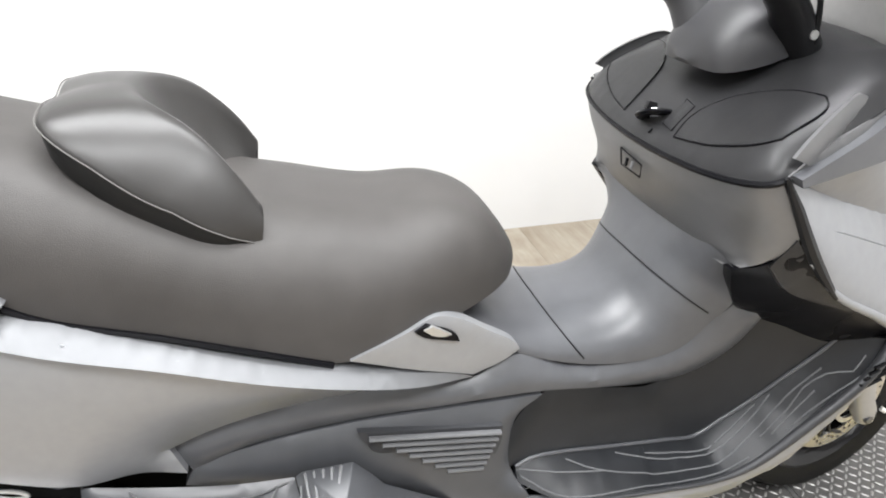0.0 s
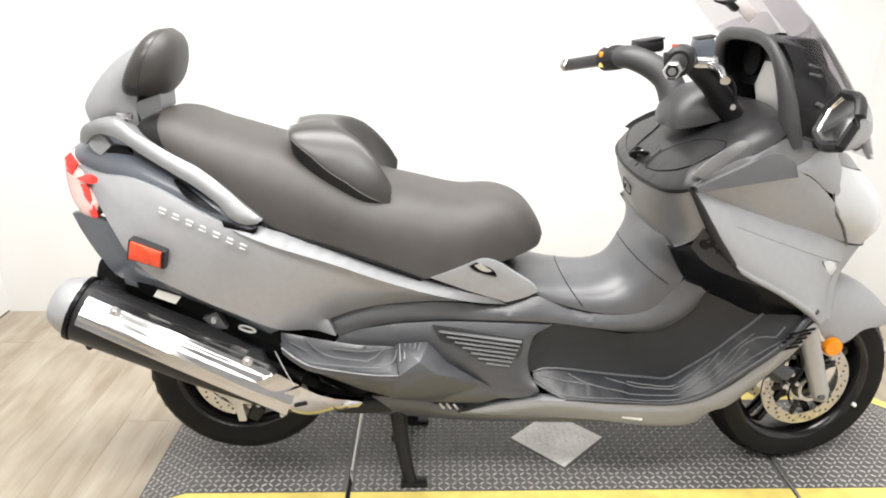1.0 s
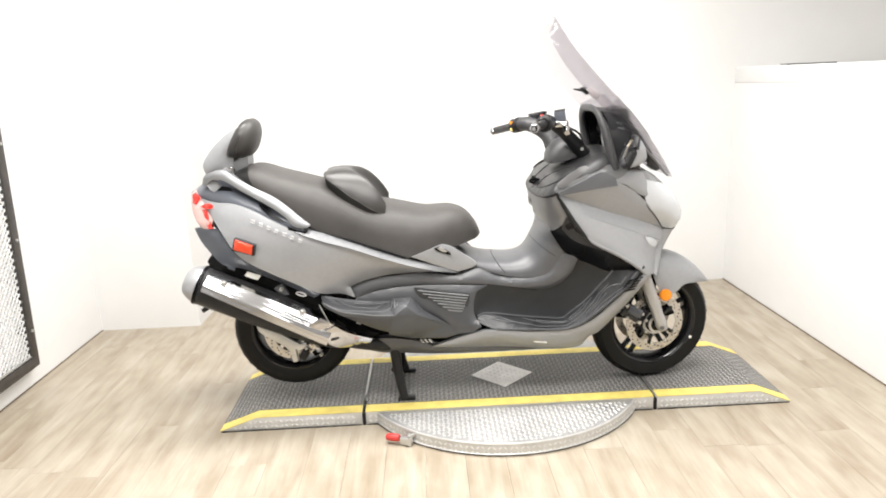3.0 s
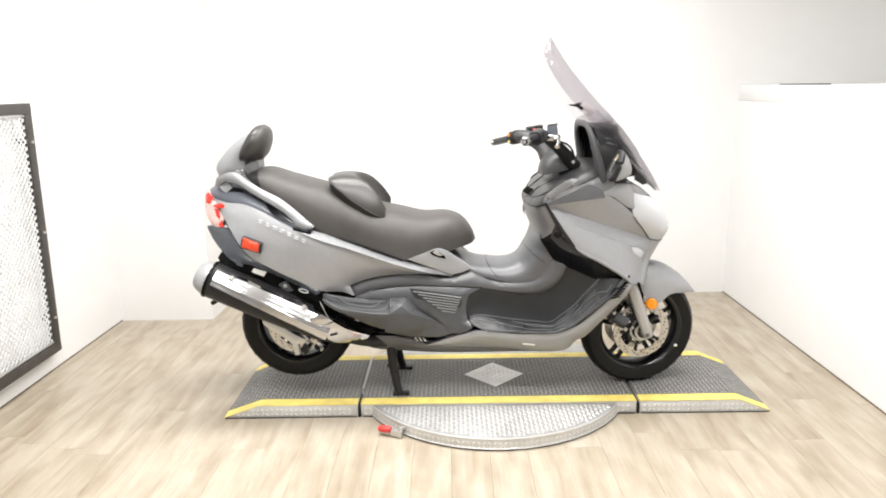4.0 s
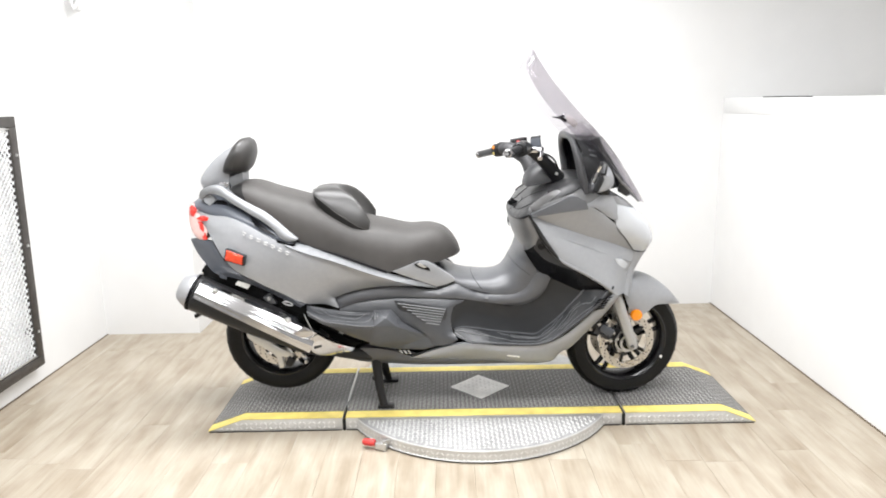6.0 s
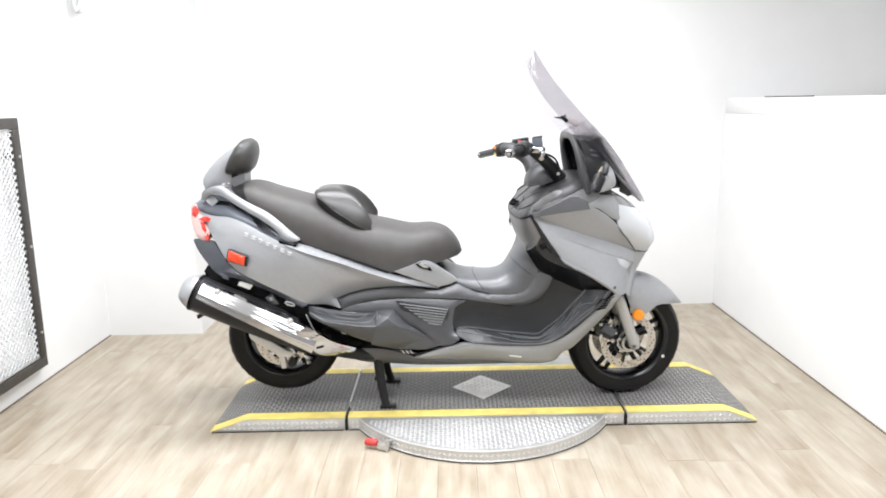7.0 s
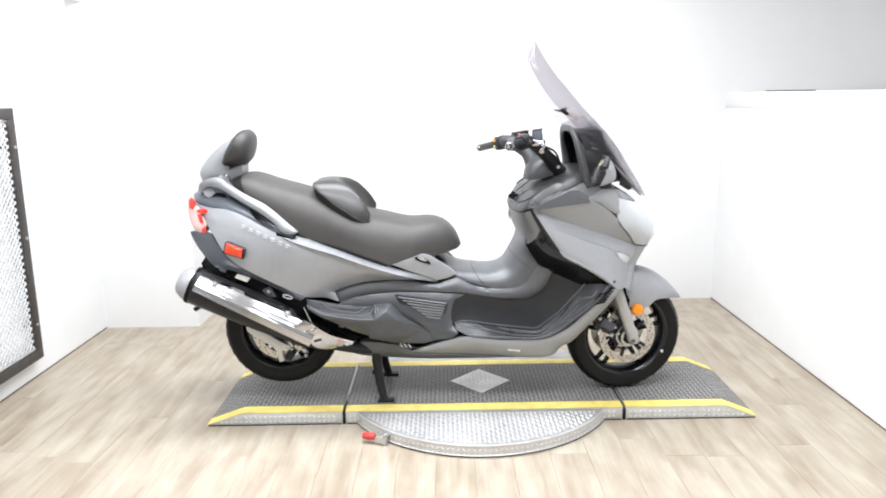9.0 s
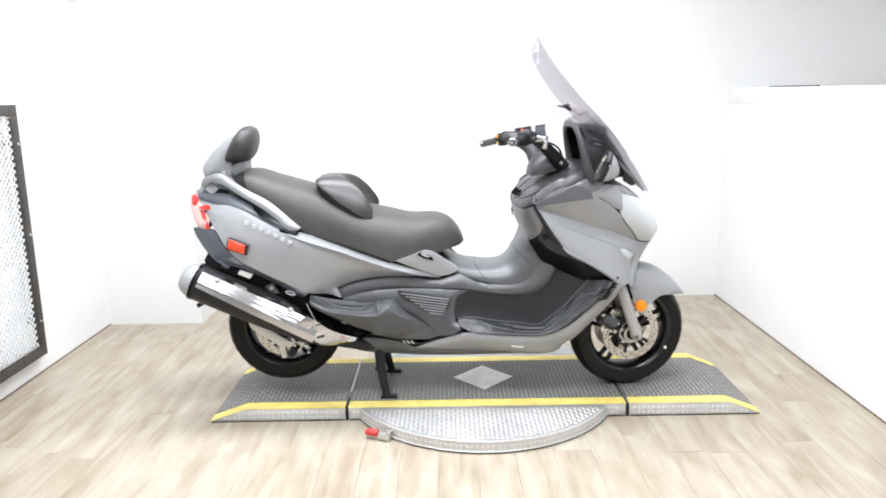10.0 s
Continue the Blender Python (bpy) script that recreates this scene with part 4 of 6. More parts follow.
def pad_ring(size, out, k=60):
    """One ring of the passenger cushion: a rounded shield shape, narrower below."""
    mid, half = (PADLOW + PADHIGH) / 2, (PADHIGH - PADLOW).length / 2
    ring = []
    for i in range(k):
        a = 2 * math.pi * i / k
        c, q = math.cos(a), math.sin(a)
        u, w = math.copysign(abs(c)**0.86, c), math.copysign(abs(q)**(0.95 if q > 0 else 0.86), q)
        ring.append(mid + PADUP * half * size * w + Vector((0, 0.114 * size * u, 0)) + (Vector((out * (1.0 - 0.2 * w), 0, 0)) if out < 0 else Vector((0.97, 0, -0.16)) * out * (1.0 - 0.22 * w * size)))
    return ring


bm = bmesh.new()
rows = [[bm.verts.new(q) for q in pad_ring(size, out)] for size, out in ((0.80, -0.040), (0.93, -0.036), (0.99, -0.026), (1.0, -0.010), (1.0, 0.0), (0.975, 0.012), (0.91, 0.027), (0.78, 0.040), (0.58, 0.050), (0.35, 0.0550), (0.15, 0.0570), (0.04, 0.0574))]
for a, b in zip(rows, rows[1:]):
    for i in range(len(a)):
        bm.faces.new((a[i], a[(i + 1) % len(a)], b[(i + 1) % len(a)], b[i]))
bm.faces.new(rows[0][::-1])
bm.faces.new(rows[-1])
bmesh.ops.recalc_face_normals(bm, faces=bm.faces[:])
for fc in bm.faces:
    fc.material_index = 1 if fc.calc_center_median().dot(PADOUT) < (PADLOW.dot(PADOUT) + 0.001) else 0
cush = part("backrest_cushion", bm, [M_CUSH, M_PAD], sc, "black vinyl passenger back cushion", sharp=60)
seam = pad_ring(1.0, 0.0)
part("cushion_seam", tube_bm(seam + seam[:1], 0.0012, 6), M_PAD, cush)
part("bracket_plate", box_bm((0.036, 0.012, 0.016), (-0.935, -0.118, 1.088), 0.003, (0, 4, 0)), M_CHROME, sc, "bright bracket plate")

# --- rear body
STRIP = [(-0.716, -0.190, 0.857), (-0.609, -0.200, 0.838), (-0.457, -0.205, 0.785), (-0.340, -0.205, 0.737), (-0.246, -0.202, 0.702),
     (-0.140, -0.194, 0.668), (-0.050, -0.174, 0.634), (-0.033, -0.168, 0.622), (-0.128, -0.205, 0.647), (-0.221, -0.225, 0.676),
     (-0.337, -0.240, 0.718), (-0.452, -0.245, 0.763), (-0.602, -0.240, 0.812), (-0.686, -0.222, 0.844)]
PLATE = [(-0.223, -0.204, 0.710), (-0.138, -0.194, 0.738), (-0.098, -0.182, 0.749), (-0.070, -0.177, 0.742), (-0.011, -0.166, 0.702), (0.039, -0.156, 0.663), (0.046, -0.156, 0.652), (0.020, -0.162, 0.641), (-0.034, -0.174, 0.631), (-0.127, -0.192, 0.669)]
sheet("latch_plate", PLATE, M_SILVER, sc, "silver-grey plate around the seat latch", bulge=0.003, soft=0.005, thick=0.02, corner=30)
sheet("upper_side_strip", STRIP, M_STRIP, sc, "silver-grey painted strip below the seat", bulge=0.004, soft=0.02, thick=0.02)
REAR = [(-1.078, -0.116, 0.980), (-0.993, -0.160, 0.960), (-0.920, -0.184, 0.955), (-0.846, -0.202, 0.930), (-0.759, -0.215, 0.884), 
     (-0.689, -0.221, 0.848), (-0.605, -0.222, 0.821), (-0.454, -0.227, 0.771), (-0.338, -0.222, 0.726), (-0.222, -0.208, 0.684), 
     (-0.128, -0.192, 0.655), (-0.033, -0.160, 0.625), (-0.178, -0.180, 0.638), (-0.322, -0.187, 0.635), (-0.420, -0.187, 0.616), 
     (-0.480, -0.183, 0.591), (-0.462, -0.188, 0.547), (-0.518, -0.195, 0.568), (-0.593, -0.210, 0.576), (-0.700, -0.228, 0.631), 
     (-0.812, -0.236, 0.692), (-0.880, -0.236, 0.734), (-0.930, -0.227, 0.786), (-0.973, -0.205, 0.855), (-1.032, -0.150, 0.932)]
rear_panel = sheet("rear_side_panel", REAR, M_SILVER, sc, "silver-grey painted rear side panel", bulge=0.014, soft=0.04, thick=0.03)
LOWTRIM = [(-1.100, -0.120, 0.852), (-1.063, -0.140, 0.858), (-0.983, -0.190, 0.852), (-0.935, -0.215, 0.779), (-0.885, -0.222, 0.728), 
     (-0.817, -0.222, 0.685), (-0.704, -0.213, 0.624), (-0.600, -0.200, 0.571), (-0.630, -0.180, 0.550), (-0.781, -0.190, 0.636), 
     (-0.896, -0.195, 0.690), (-0.984, -0.180, 0.710), (-1.036, -0.150, 0.750), (-1.085, -0.120, 0.809)]
sheet("rear_lower_trim", LOWTRIM, M_BLUEG, sc, "dark grey lower tail trim", bulge=0.006, thick=0.02)
TAIL = [(-1.103, -0.100, 0.989), (-1.085, -0.105, 1.004), (-1.056, -0.125, 0.975), (-0.986, -0.155, 0.942), (-1.027, -0.150, 0.935), 
     (-1.005, -0.170, 0.892), (-1.020, -0.165, 0.855), (-1.065, -0.140, 0.858), (-1.093, -0.120, 0.896), (-1.105, -0.105, 0.946)]
tail = sheet("tail_light", TAIL, M_CLEARRED, sc, "red and clear tail light lens", bulge=0.012, soft=0.01, thick=0.05)
for q in ([(-1.094, -0.116, 0.989), (-1.079, -0.120, 1.001), (-1.056, -0.138, 0.979), (-1.076, -0.130, 0.949), (-1.094, -0.120, 0.958)], [(-1.058, -0.148, 0.947), (-1.022, -0.158, 0.958), (-0.988, -0.165, 0.944), (-1.024, -0.165, 0.937)], [(-1.051, -0.150, 0.933), (-1.030, -0.162, 0.935), (-1.009, -0.176, 0.859), (-1.027, -0.172, 0.856)]):
    sheet("red_lens", q, M_RED, tail, bulge=0.005, soft=0.004, thick=0.008)
TOPE = [(-1.080, -0.105, 0.979), (-0.989, -0.146, 0.946), (-0.882, -0.178, 0.913), (-0.760, -0.200, 0.877), (-0.631, -0.210, 0.831)]
TOPM = [(-1.117, 0.000, 0.994), (-1.063, 0.000, 1.026), (-0.975, 0.000, 1.032), (-0.878, 0.000, 0.997), (-0.733, 0.000, 0.926)]
part("tail_top", crown_bm(TOPE, TOPM, 2.4, caps=(True, False)), M_BLUEG, sc, "dark grey tail centre")
RAIL = [(-1.046, -0.126, 1.030), (-1.034, -0.130, 1.062), (-1.002, -0.135, 1.080), (-0.947, -0.140, 1.083), (-0.902, -0.150, 1.054), (-0.824, -0.165, 1.010),
        (-0.759, -0.178, 0.978), (-0.696, -0.190, 0.930), (-0.658, -0.198, 0.896), (-0.615, -0.205, 0.860), (-0.626, -0.210, 0.852),
        (-0.652, -0.212, 0.850), (-0.681, -0.212, 0.860), (-0.715, -0.205, 0.898), (-0.765, -0.195, 0.936), (-0.824, -0.182, 0.970),
        (-0.890, -0.165, 1.007), (-0.935, -0.155, 1.036), (-0.976, -0.145, 1.050), (-1.010, -0.136, 1.044), (-1.032, -0.130, 1.022)]
rail = sheet("grab_rail", RAIL, M_RAIL, sc, "light silver passenger grab rail", bulge=0.006, soft=0.007, thick=0.035, step=0.008)
# Black sheet painting the dark inside the rail's hollow.
HOLL = [(-0.995, -0.130, 0.996), (-0.968, -0.130, 1.021), (-0.940, -0.130, 1.015), (-0.917, -0.135, 0.992), (-0.943, -0.135, 0.984)]
sheet("rail_hollow", HOLL, M_GLOSS, rail, bulge=0.001, soft=0.004, thick=0.02)
UNDR = [(-1.030, -0.125, 1.044), (-1.016, -0.132, 1.010), (-0.998, -0.134, 0.998), (-0.971, -0.132, 1.021), (-0.990, -0.125, 1.042)]
sheet("rail_underside", UNDR, M_RAIL, rail, bulge=-0.004, soft=0.008, thick=0.02)
# Black sheet painting the shade between rail and body.
GAP = [(-0.815, -0.190, 0.952), (-0.781, -0.196, 0.927), (-0.744, -0.201, 0.901), (-0.706, -0.206, 0.872), (-0.767, -0.206, 0.902), (-0.795, -0.196, 0.921)]
sheet("rail_gap", GAP, M_GLOSS, rail, bulge=0.001, soft=0.004, thick=0.02)
RFOOT = [(-0.704, -0.222, 0.861), (-0.639, -0.222, 0.840), (-0.622, -0.222, 0.847), (-0.630, -0.222, 0.833), (-0.652, -0.222, 0.829), 
     (-0.700, -0.222, 0.844)]
sheet("rail_foot", RFOOT, M_GLOSS, rail, bulge=0.003, thick=0.01)
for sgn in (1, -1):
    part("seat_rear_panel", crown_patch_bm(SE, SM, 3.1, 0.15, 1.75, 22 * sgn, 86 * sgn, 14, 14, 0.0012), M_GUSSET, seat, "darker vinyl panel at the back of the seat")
BADGE = [(-0.834, -0.232, 0.891), (-0.656, -0.232, 0.807)]
for i in range(7):
    k = i / 6
    x, z = [BADGE[0][j] + (BADGE[1][j] - BADGE[0][j]) * k for j in (0, 2)]
    part("badge_bar", box_bm((0.017 - 0.003 * (i % 2), 0.003, 0.0050), (x + 0.002, -0.2335 - 0.011 * k, z + 0.0045), 0.001, (0, 24, 0)), M_BADGE, rear_panel[0], "pale badge bar")
    part("badge_bar", box_bm((0.014 + 0.003 * (i % 2), 0.003, 0.0035), (x - 0.001, -0.2335 - 0.011 * k, z - 0.0045), 0.001, (0, 24, 0)), M_BADGE, rear_panel[0], "pale badge bar")
RRF = [(-0.901, -0.270, 0.829), (-0.836, -0.270, 0.802), (-0.843, -0.270, 0.766), (-0.911, -0.270, 0.789)]
refl = sheet("side_reflector", RRF, M_REDL, sc, "red side reflector in a black holder", bulge=0.006, soft=0.004, thick=0.02)
RRH = [(-0.907, -0.262, 0.832), (-0.829, -0.262, 0.800), (-0.837, -0.262, 0.759), (-0.919, -0.262, 0.785)]
sheet("reflector_holder", RRH, M_BLACK, refl, bulge=0.004, soft=0.004, thick=0.03)
LATCHB = [(-0.130, -0.196, 0.737), (-0.112, -0.195, 0.744), (-0.065, -0.186, 0.715), (-0.061, -0.186, 0.704), (-0.092, -0.190, 0.714), (-0.116, -0.194, 0.724)]
latch = sheet("latch_recess", LATCHB, M_GLOSS, sc, "black latch recess", bulge=0.001, soft=0.004, thick=0.01)
LATCH = [(-0.117, -0.199, 0.739), (-0.104, -0.198, 0.743), (-0.075, -0.192, 0.722), (-0.084, -0.193, 0.720), (-0.106, -0.198, 0.729)]
sheet("seat_latch", LATCH, M_ALU, latch, "bright seat latch lever", bulge=0.002, soft=0.003, thick=0.006)

# --- dark side covers
BAND = [(-0.483, -0.165, 0.586), (-0.423, -0.170, 0.609), (-0.324, -0.172, 0.626), (-0.178, -0.172, 0.631), (-0.033, -0.160, 0.615), 
     (0.048, -0.145, 0.634), (0.139, -0.145, 0.595), (0.274, -0.145, 0.582), (0.339, -0.150, 0.600), (0.381, -0.165, 0.657), 
     (0.402, -0.180, 0.693), (0.461, -0.190, 0.674), (0.430, -0.165, 0.593), (0.372, -0.150, 0.543), (0.299, -0.145, 0.530), 
     (0.212, -0.155, 0.545), (0.089, -0.165, 0.568), (-0.082, -0.178, 0.583), (-0.228, -0.178, 0.585), (-0.375, -0.175, 0.567), 
     (-0.457, -0.175, 0.540)]
sheet("side_band", BAND, M_MID, sc, "dark grey side moulding", bulge=0.012, soft=0.014, thick=0.02)
COVER = [(-0.455, -0.172, 0.539), (-0.375, -0.176, 0.564), (-0.228, -0.180, 0.581), (-0.082, -0.180, 0.578), (0.084, -0.168, 0.564), 
     (0.039, -0.178, 0.537), (0.024, -0.188, 0.492), (0.028, -0.194, 0.440), (0.051, -0.226, 0.405), (0.012, -0.210, 0.377), 
     (-0.057, -0.200, 0.377), (-0.114, -0.200, 0.424), (-0.230, -0.195, 0.470), (-0.350, -0.186, 0.490), (-0.470, -0.178, 0.515)]
sheet("engine_side_cover", COVER, M_SIDE, sc, "dark grey plastic engine side cover", bulge=0.014, soft=0.02, thick=0.02)
GRIL = [(-0.219, -0.200, 0.578), (0.008, -0.199, 0.541), (0.006, -0.199, 0.508), (-0.015, -0.199, 0.461), (-0.076, -0.199, 0.470), (-0.121, -0.199, 0.493), (-0.199, -0.200, 0.538)]
vent = sheet("vent_recess", GRIL, M_DARK, sc, bulge=0.002, thick=0.01, corner=30)
for i in range(7):
    k = i / 6
    p0, p1 = Vector((-0.204, -0.207, 0.568)).lerp((-0.084, -0.206, 0.477), k), Vector((0.003, -0.205, 0.535)).lerp((-0.024, -0.205, 0.468), k)
    for sgn in (1, -1):
        blade = tube_bm([(p0.x, p0.y * sgn, p0.z), (p1.x, p1.y * sgn, p1.z)], 0.0058, 8, flat=0.62)
        part("vent_slat", blade, M_RIB, vent[0 if sgn > 0 else 1])

# --- footwell and footboards
WELL = [(0.089, -0.165, 0.566), (0.212, -0.155, 0.543), (0.298, -0.148, 0.529), (0.362, -0.140, 0.556), (0.420, -0.155, 0.606), 
     (0.462, -0.178, 0.690), (0.596, -0.215, 0.630), (0.584, -0.208, 0.596), (0.542, -0.193, 0.542), (0.498, -0.176, 0.484), (0.436, -0.165, 0.429),
     (0.396, -0.161, 0.401), (0.336, -0.161, 0.405), (0.199, -0.168, 0.424), (0.063, -0.183, 0.444), (0.020, -0.186, 0.437), (0.016, -0.186, 0.484), 
     (0.042, -0.178, 0.537)]
sheet("footwell_side", WELL, M_FLOORB, sc, "black plastic footwell side", bulge=-0.014, soft=0.04, thick=0.0)
INNERLIP = [(0.038, -0.190, 0.439), (0.063, -0.185, 0.446), (0.123, -0.178, 0.441), (0.199, -0.170, 0.426), (0.275, -0.165, 0.414), (0.336, -0.163, 0.407),
            (0.396, -0.163, 0.403), (0.436, -0.167, 0.431), (0.498, -0.178, 0.486), (0.542, -0.195, 0.544), (0.584, -0.210, 0.598), (0.599, -0.215, 0.623)]
OUTERLIP = [(0.037, -0.205, 0.420), (0.094, -0.238, 0.399), (0.113, -0.247, 0.395), (0.255, -0.252, 0.389), (0.399, -0.252, 0.386), (0.454, -0.252, 0.403),
            (0.531, -0.252, 0.459), (0.656, -0.247, 0.566), (0.694, -0.235, 0.614)]
boards = sheet("footboard", INNERLIP + OUTERLIP[::-1], M_FLOORB, sc, "ribbed black plastic footboard", bulge=0.002, soft=0.01, thick=0.02)
BOARDTREE = skin_of(boards[0])


def on_board(q):
    hit = BOARDTREE.find_nearest(q)[0]
    return hit + Vector((0, -0.0004, 0.0006))


RIBS = ([(0.129, -0.188, 0.434), (0.178, -0.205, 0.413), (0.262, -0.220, 0.399), (0.349, -0.225, 0.391), (0.407, -0.225, 0.391), (0.457, -0.215, 0.417), (0.527, -0.210, 0.504), (0.580, -0.215, 0.561)],
        [(0.227, -0.180, 0.418), (0.283, -0.195, 0.407), (0.341, -0.200, 0.397), (0.412, -0.205, 0.400), (0.448, -0.200, 0.422), (0.505, -0.195, 0.500)],
        [(0.285, -0.185, 0.409), (0.343, -0.190, 0.403), (0.403, -0.195, 0.402), (0.436, -0.190, 0.422), (0.480, -0.190, 0.482)],
        [(0.043, -0.195, 0.438), (0.104, -0.205, 0.426), (0.191, -0.210, 0.413)],
        [(0.043, -0.200, 0.428), (0.094, -0.230, 0.403), (0.117, -0.240, 0.401), (0.257, -0.243, 0.395), (0.400, -0.243, 0.392), (0.454, -0.240, 0.408)],
        [(0.480, -0.225, 0.436), (0.525, -0.222, 0.486), (0.547, -0.222, 0.526), (0.584, -0.225, 0.554), (0.625, -0.232, 0.559), (0.645, -0.228, 0.586)],
        [(0.493, -0.235, 0.449), (0.535, -0.230, 0.491), (0.566, -0.228, 0.524)],
        [(0.512, -0.245, 0.464), (0.583, -0.242, 0.516), (0.646, -0.240, 0.563), (0.687, -0.232, 0.605)])
for line in RIBS:
    fine = [on_board(q) for q in curve(line, 0.02)]
    for sgn in (1, -1):
        part("foot_rib", tube_bm([(q.x, q.y * sgn, q.z) for q in fine], 0.0015, 6), M_RIB, boards[0 if sgn > 0 else 1])
for sgn in (1, -1):
    part("footboard_lip", tube_bm([(x, y * sgn, z + 0.001) for x, y, z in INNERLIP], 0.0034, 8, smooth_step=0.015), M_MID, boards[0 if sgn > 0 else 1])
for sgn in (1, -1):
    part("footboard_edge", tube_bm([(x, (y - 0.003) * sgn, z + 0.002) for x, y, z in OUTERLIP[2:] + [(0.718, -0.228, 0.628)]], [0.003, 0.004, 0.005, 0.007, 0.009, 0.010, 0.010, 0.006], 10, smooth_step=0.02), M_DARK, boards[0 if sgn > 0 else 1], "dark grey footboard edge")
SILL = [(-0.156, -0.170, 0.306), (0.012, -0.215, 0.371), (0.084, -0.247, 0.392), (0.252, -0.253, 0.383), (0.397, -0.253, 0.386), 
     (0.492, -0.253, 0.415), (0.598, -0.248, 0.497), (0.680, -0.242, 0.573), (0.722, -0.225, 0.597), (0.757, -0.200, 0.585), 
     (0.701, -0.215, 0.522), (0.594, -0.225, 0.413), (0.533, -0.225, 0.355), (0.501, -0.215, 0.336), (0.467, -0.200, 0.292), 
     (0.345, -0.190, 0.277), (0.209, -0.185, 0.293), (-0.089, -0.165, 0.298)]
sills = sheet("lower_sill", SILL, M_SILVER, sc, "silver-grey lower sill fairing", bulge=0.012, soft=0.012, thick=0.03)
for i in range(5):
    a, b = Vector((0.644, -0.243, 0.579)).lerp((0.617, -0.243, 0.535), i / 4), Vector((0.708, -0.236, 0.591)).lerp((0.676, -0.236, 0.544), i / 4)
    part("sill_slot", tube_bm([a - Vector((0, 0.016, 0)), b - Vector((0, 0.014, 0))], 0.0034, 6), M_GLOSS, sills[0])
part("sill_cap", tube_bm([q for q in [(0.267, -0.225, 0.331), (0.319, -0.225, 0.323)]], 0.009, 8, flat=0.6), M_LABEL, sills[0])
BELLY = [(-0.493, -0.130, 0.320), (-0.363, -0.150, 0.347), (-0.238, -0.160, 0.336), (-0.126, -0.160, 0.302), (0.211, -0.170, 0.289), 
     (0.348, -0.170, 0.271), (-0.141, -0.130, 0.258), (-0.269, -0.120, 0.264), (-0.395, -0.120, 0.277)]
sheet("belly_cover", BELLY, M_MID, sc, "grey belly and swing arm cover", bulge=0.01, thick=0.06)
TE = [(-0.069, -0.120, 0.670), (0.005, -0.135, 0.658), (0.053, -0.145, 0.634), (0.163, -0.147, 0.595), (0.274, -0.147, 0.583), 
     (0.339, -0.152, 0.601), (0.381, -0.165, 0.657), (0.397, -0.180, 0.693), (0.373, -0.210, 0.755), (0.341, -0.235, 0.795)]
TM = [(-0.083, 0.000, 0.713), (-0.006, 0.000, 0.702), (0.049, 0.000, 0.672), (0.108, 0.000, 0.663), (0.218, 0.000, 0.661), 
     (0.257, 0.000, 0.681), (0.287, 0.000, 0.723), (0.310, 0.000, 0.764), (0.325, 0.000, 0.792), (0.335, 0.000, 0.815)]
tunnel = part("centre_tunnel", crown_bm(TE, TM, 2.6, n=10), M_MID, sc, "grey plastic step-over tunnel")


for s0 in (3.1, 6.15):
    part("seam", tube_bm([on_crown(TE, TM, 2.6, s0, th, 0.0004) for th in range(-84, 85, 7)], 0.0014, 6), M_BLACK, tunnel)

# --- leg shield
BLACKS = [(0.337, -0.235, 0.795), (0.370, -0.265, 0.815), (0.398, -0.290, 0.857), (0.421, -0.288, 0.819), (0.479, -0.280, 0.764), 
     (0.601, -0.260, 0.695), (0.690, -0.232, 0.632), (0.683, -0.225, 0.613), (0.591, -0.210, 0.608), (0.498, -0.190, 0.644), 
     (0.414, -0.180, 0.682), (0.375, -0.200, 0.733)]
sheet("leg_shield", BLACKS, M_GLOSS, sc, "gloss black inner leg shield", bulge=0.006, soft=0.02, thick=0.02)
INSET = [(0.373, -0.268, 0.811), (0.388, -0.291, 0.863), (0.461, -0.283, 0.778), (0.545, -0.272, 0.712), (0.422, -0.262, 0.761)]
sheet("leg_shield_inset", INSET, M_DASH, sc, "black moulded recess panel", bulge=0.003, soft=0.008, thick=0.012)
KE = [(0.347, -0.283, 0.950), (0.367, -0.288, 0.913), (0.393, -0.288, 0.862), (0.370, -0.265, 0.820), (0.341, -0.235, 0.797)]
KM = [(x + 0.010, y, z) for x, y, z in [(0.281, 0.000, 0.921), (0.286, 0.000, 0.883), (0.299, 0.000, 0.842), (0.317, 0.000, 0.805), (0.330, 0.000, 0.784)]]
part("knee_panel", crown_bm(KE, KM, 2.1, n=14, k=5), M_KNEE, sc, "silver-grey inner knee panel")
KT = [(0.346, -0.290, 0.958), (0.374, -0.290, 0.913), (0.407, -0.290, 0.857), (0.442, -0.290, 0.807), (0.484, -0.290, 0.757)]
for sgn in (1, -1):
    part("shield_seam", tube_bm([(x, y * sgn, z) for x, y, z in KT], [0.003, 0.008, 0.010, 0.009, 0.004], 8, smooth_step=0.02), M_BLACK, sc, "black seam strip")

# --- front fairing
FUP = [(0.565, -0.255, 0.983), (0.614, -0.238, 0.998), (0.660, -0.215, 1.022), (0.708, -0.190, 1.024), (0.732, -0.188, 0.972), 
     (0.753, -0.183, 0.897), (0.699, -0.205, 0.923), (0.632, -0.235, 0.969)]
sheet("fairing_upper", FUP, M_SILVER, sc, "silver-grey upper front fairing", bulge=0.012, soft=0.02, thick=0.02)
FMID = [(0.356, -0.287, 0.955), (0.474, -0.279, 0.972), (0.593, -0.254, 0.980), (0.634, -0.238, 0.965), (0.698, -0.208, 0.919), 
     (0.749, -0.185, 0.869), (0.794, -0.150, 0.817), (0.831, -0.115, 0.762), (0.740, -0.158, 0.798), (0.606, -0.212, 0.847), 
     (0.483, -0.243, 0.896)]
sheet("fairing_middle", FMID, M_SILVER, sc, "silver-grey front fairing flank", bulge=0.004, soft=0.02, thick=0.02)
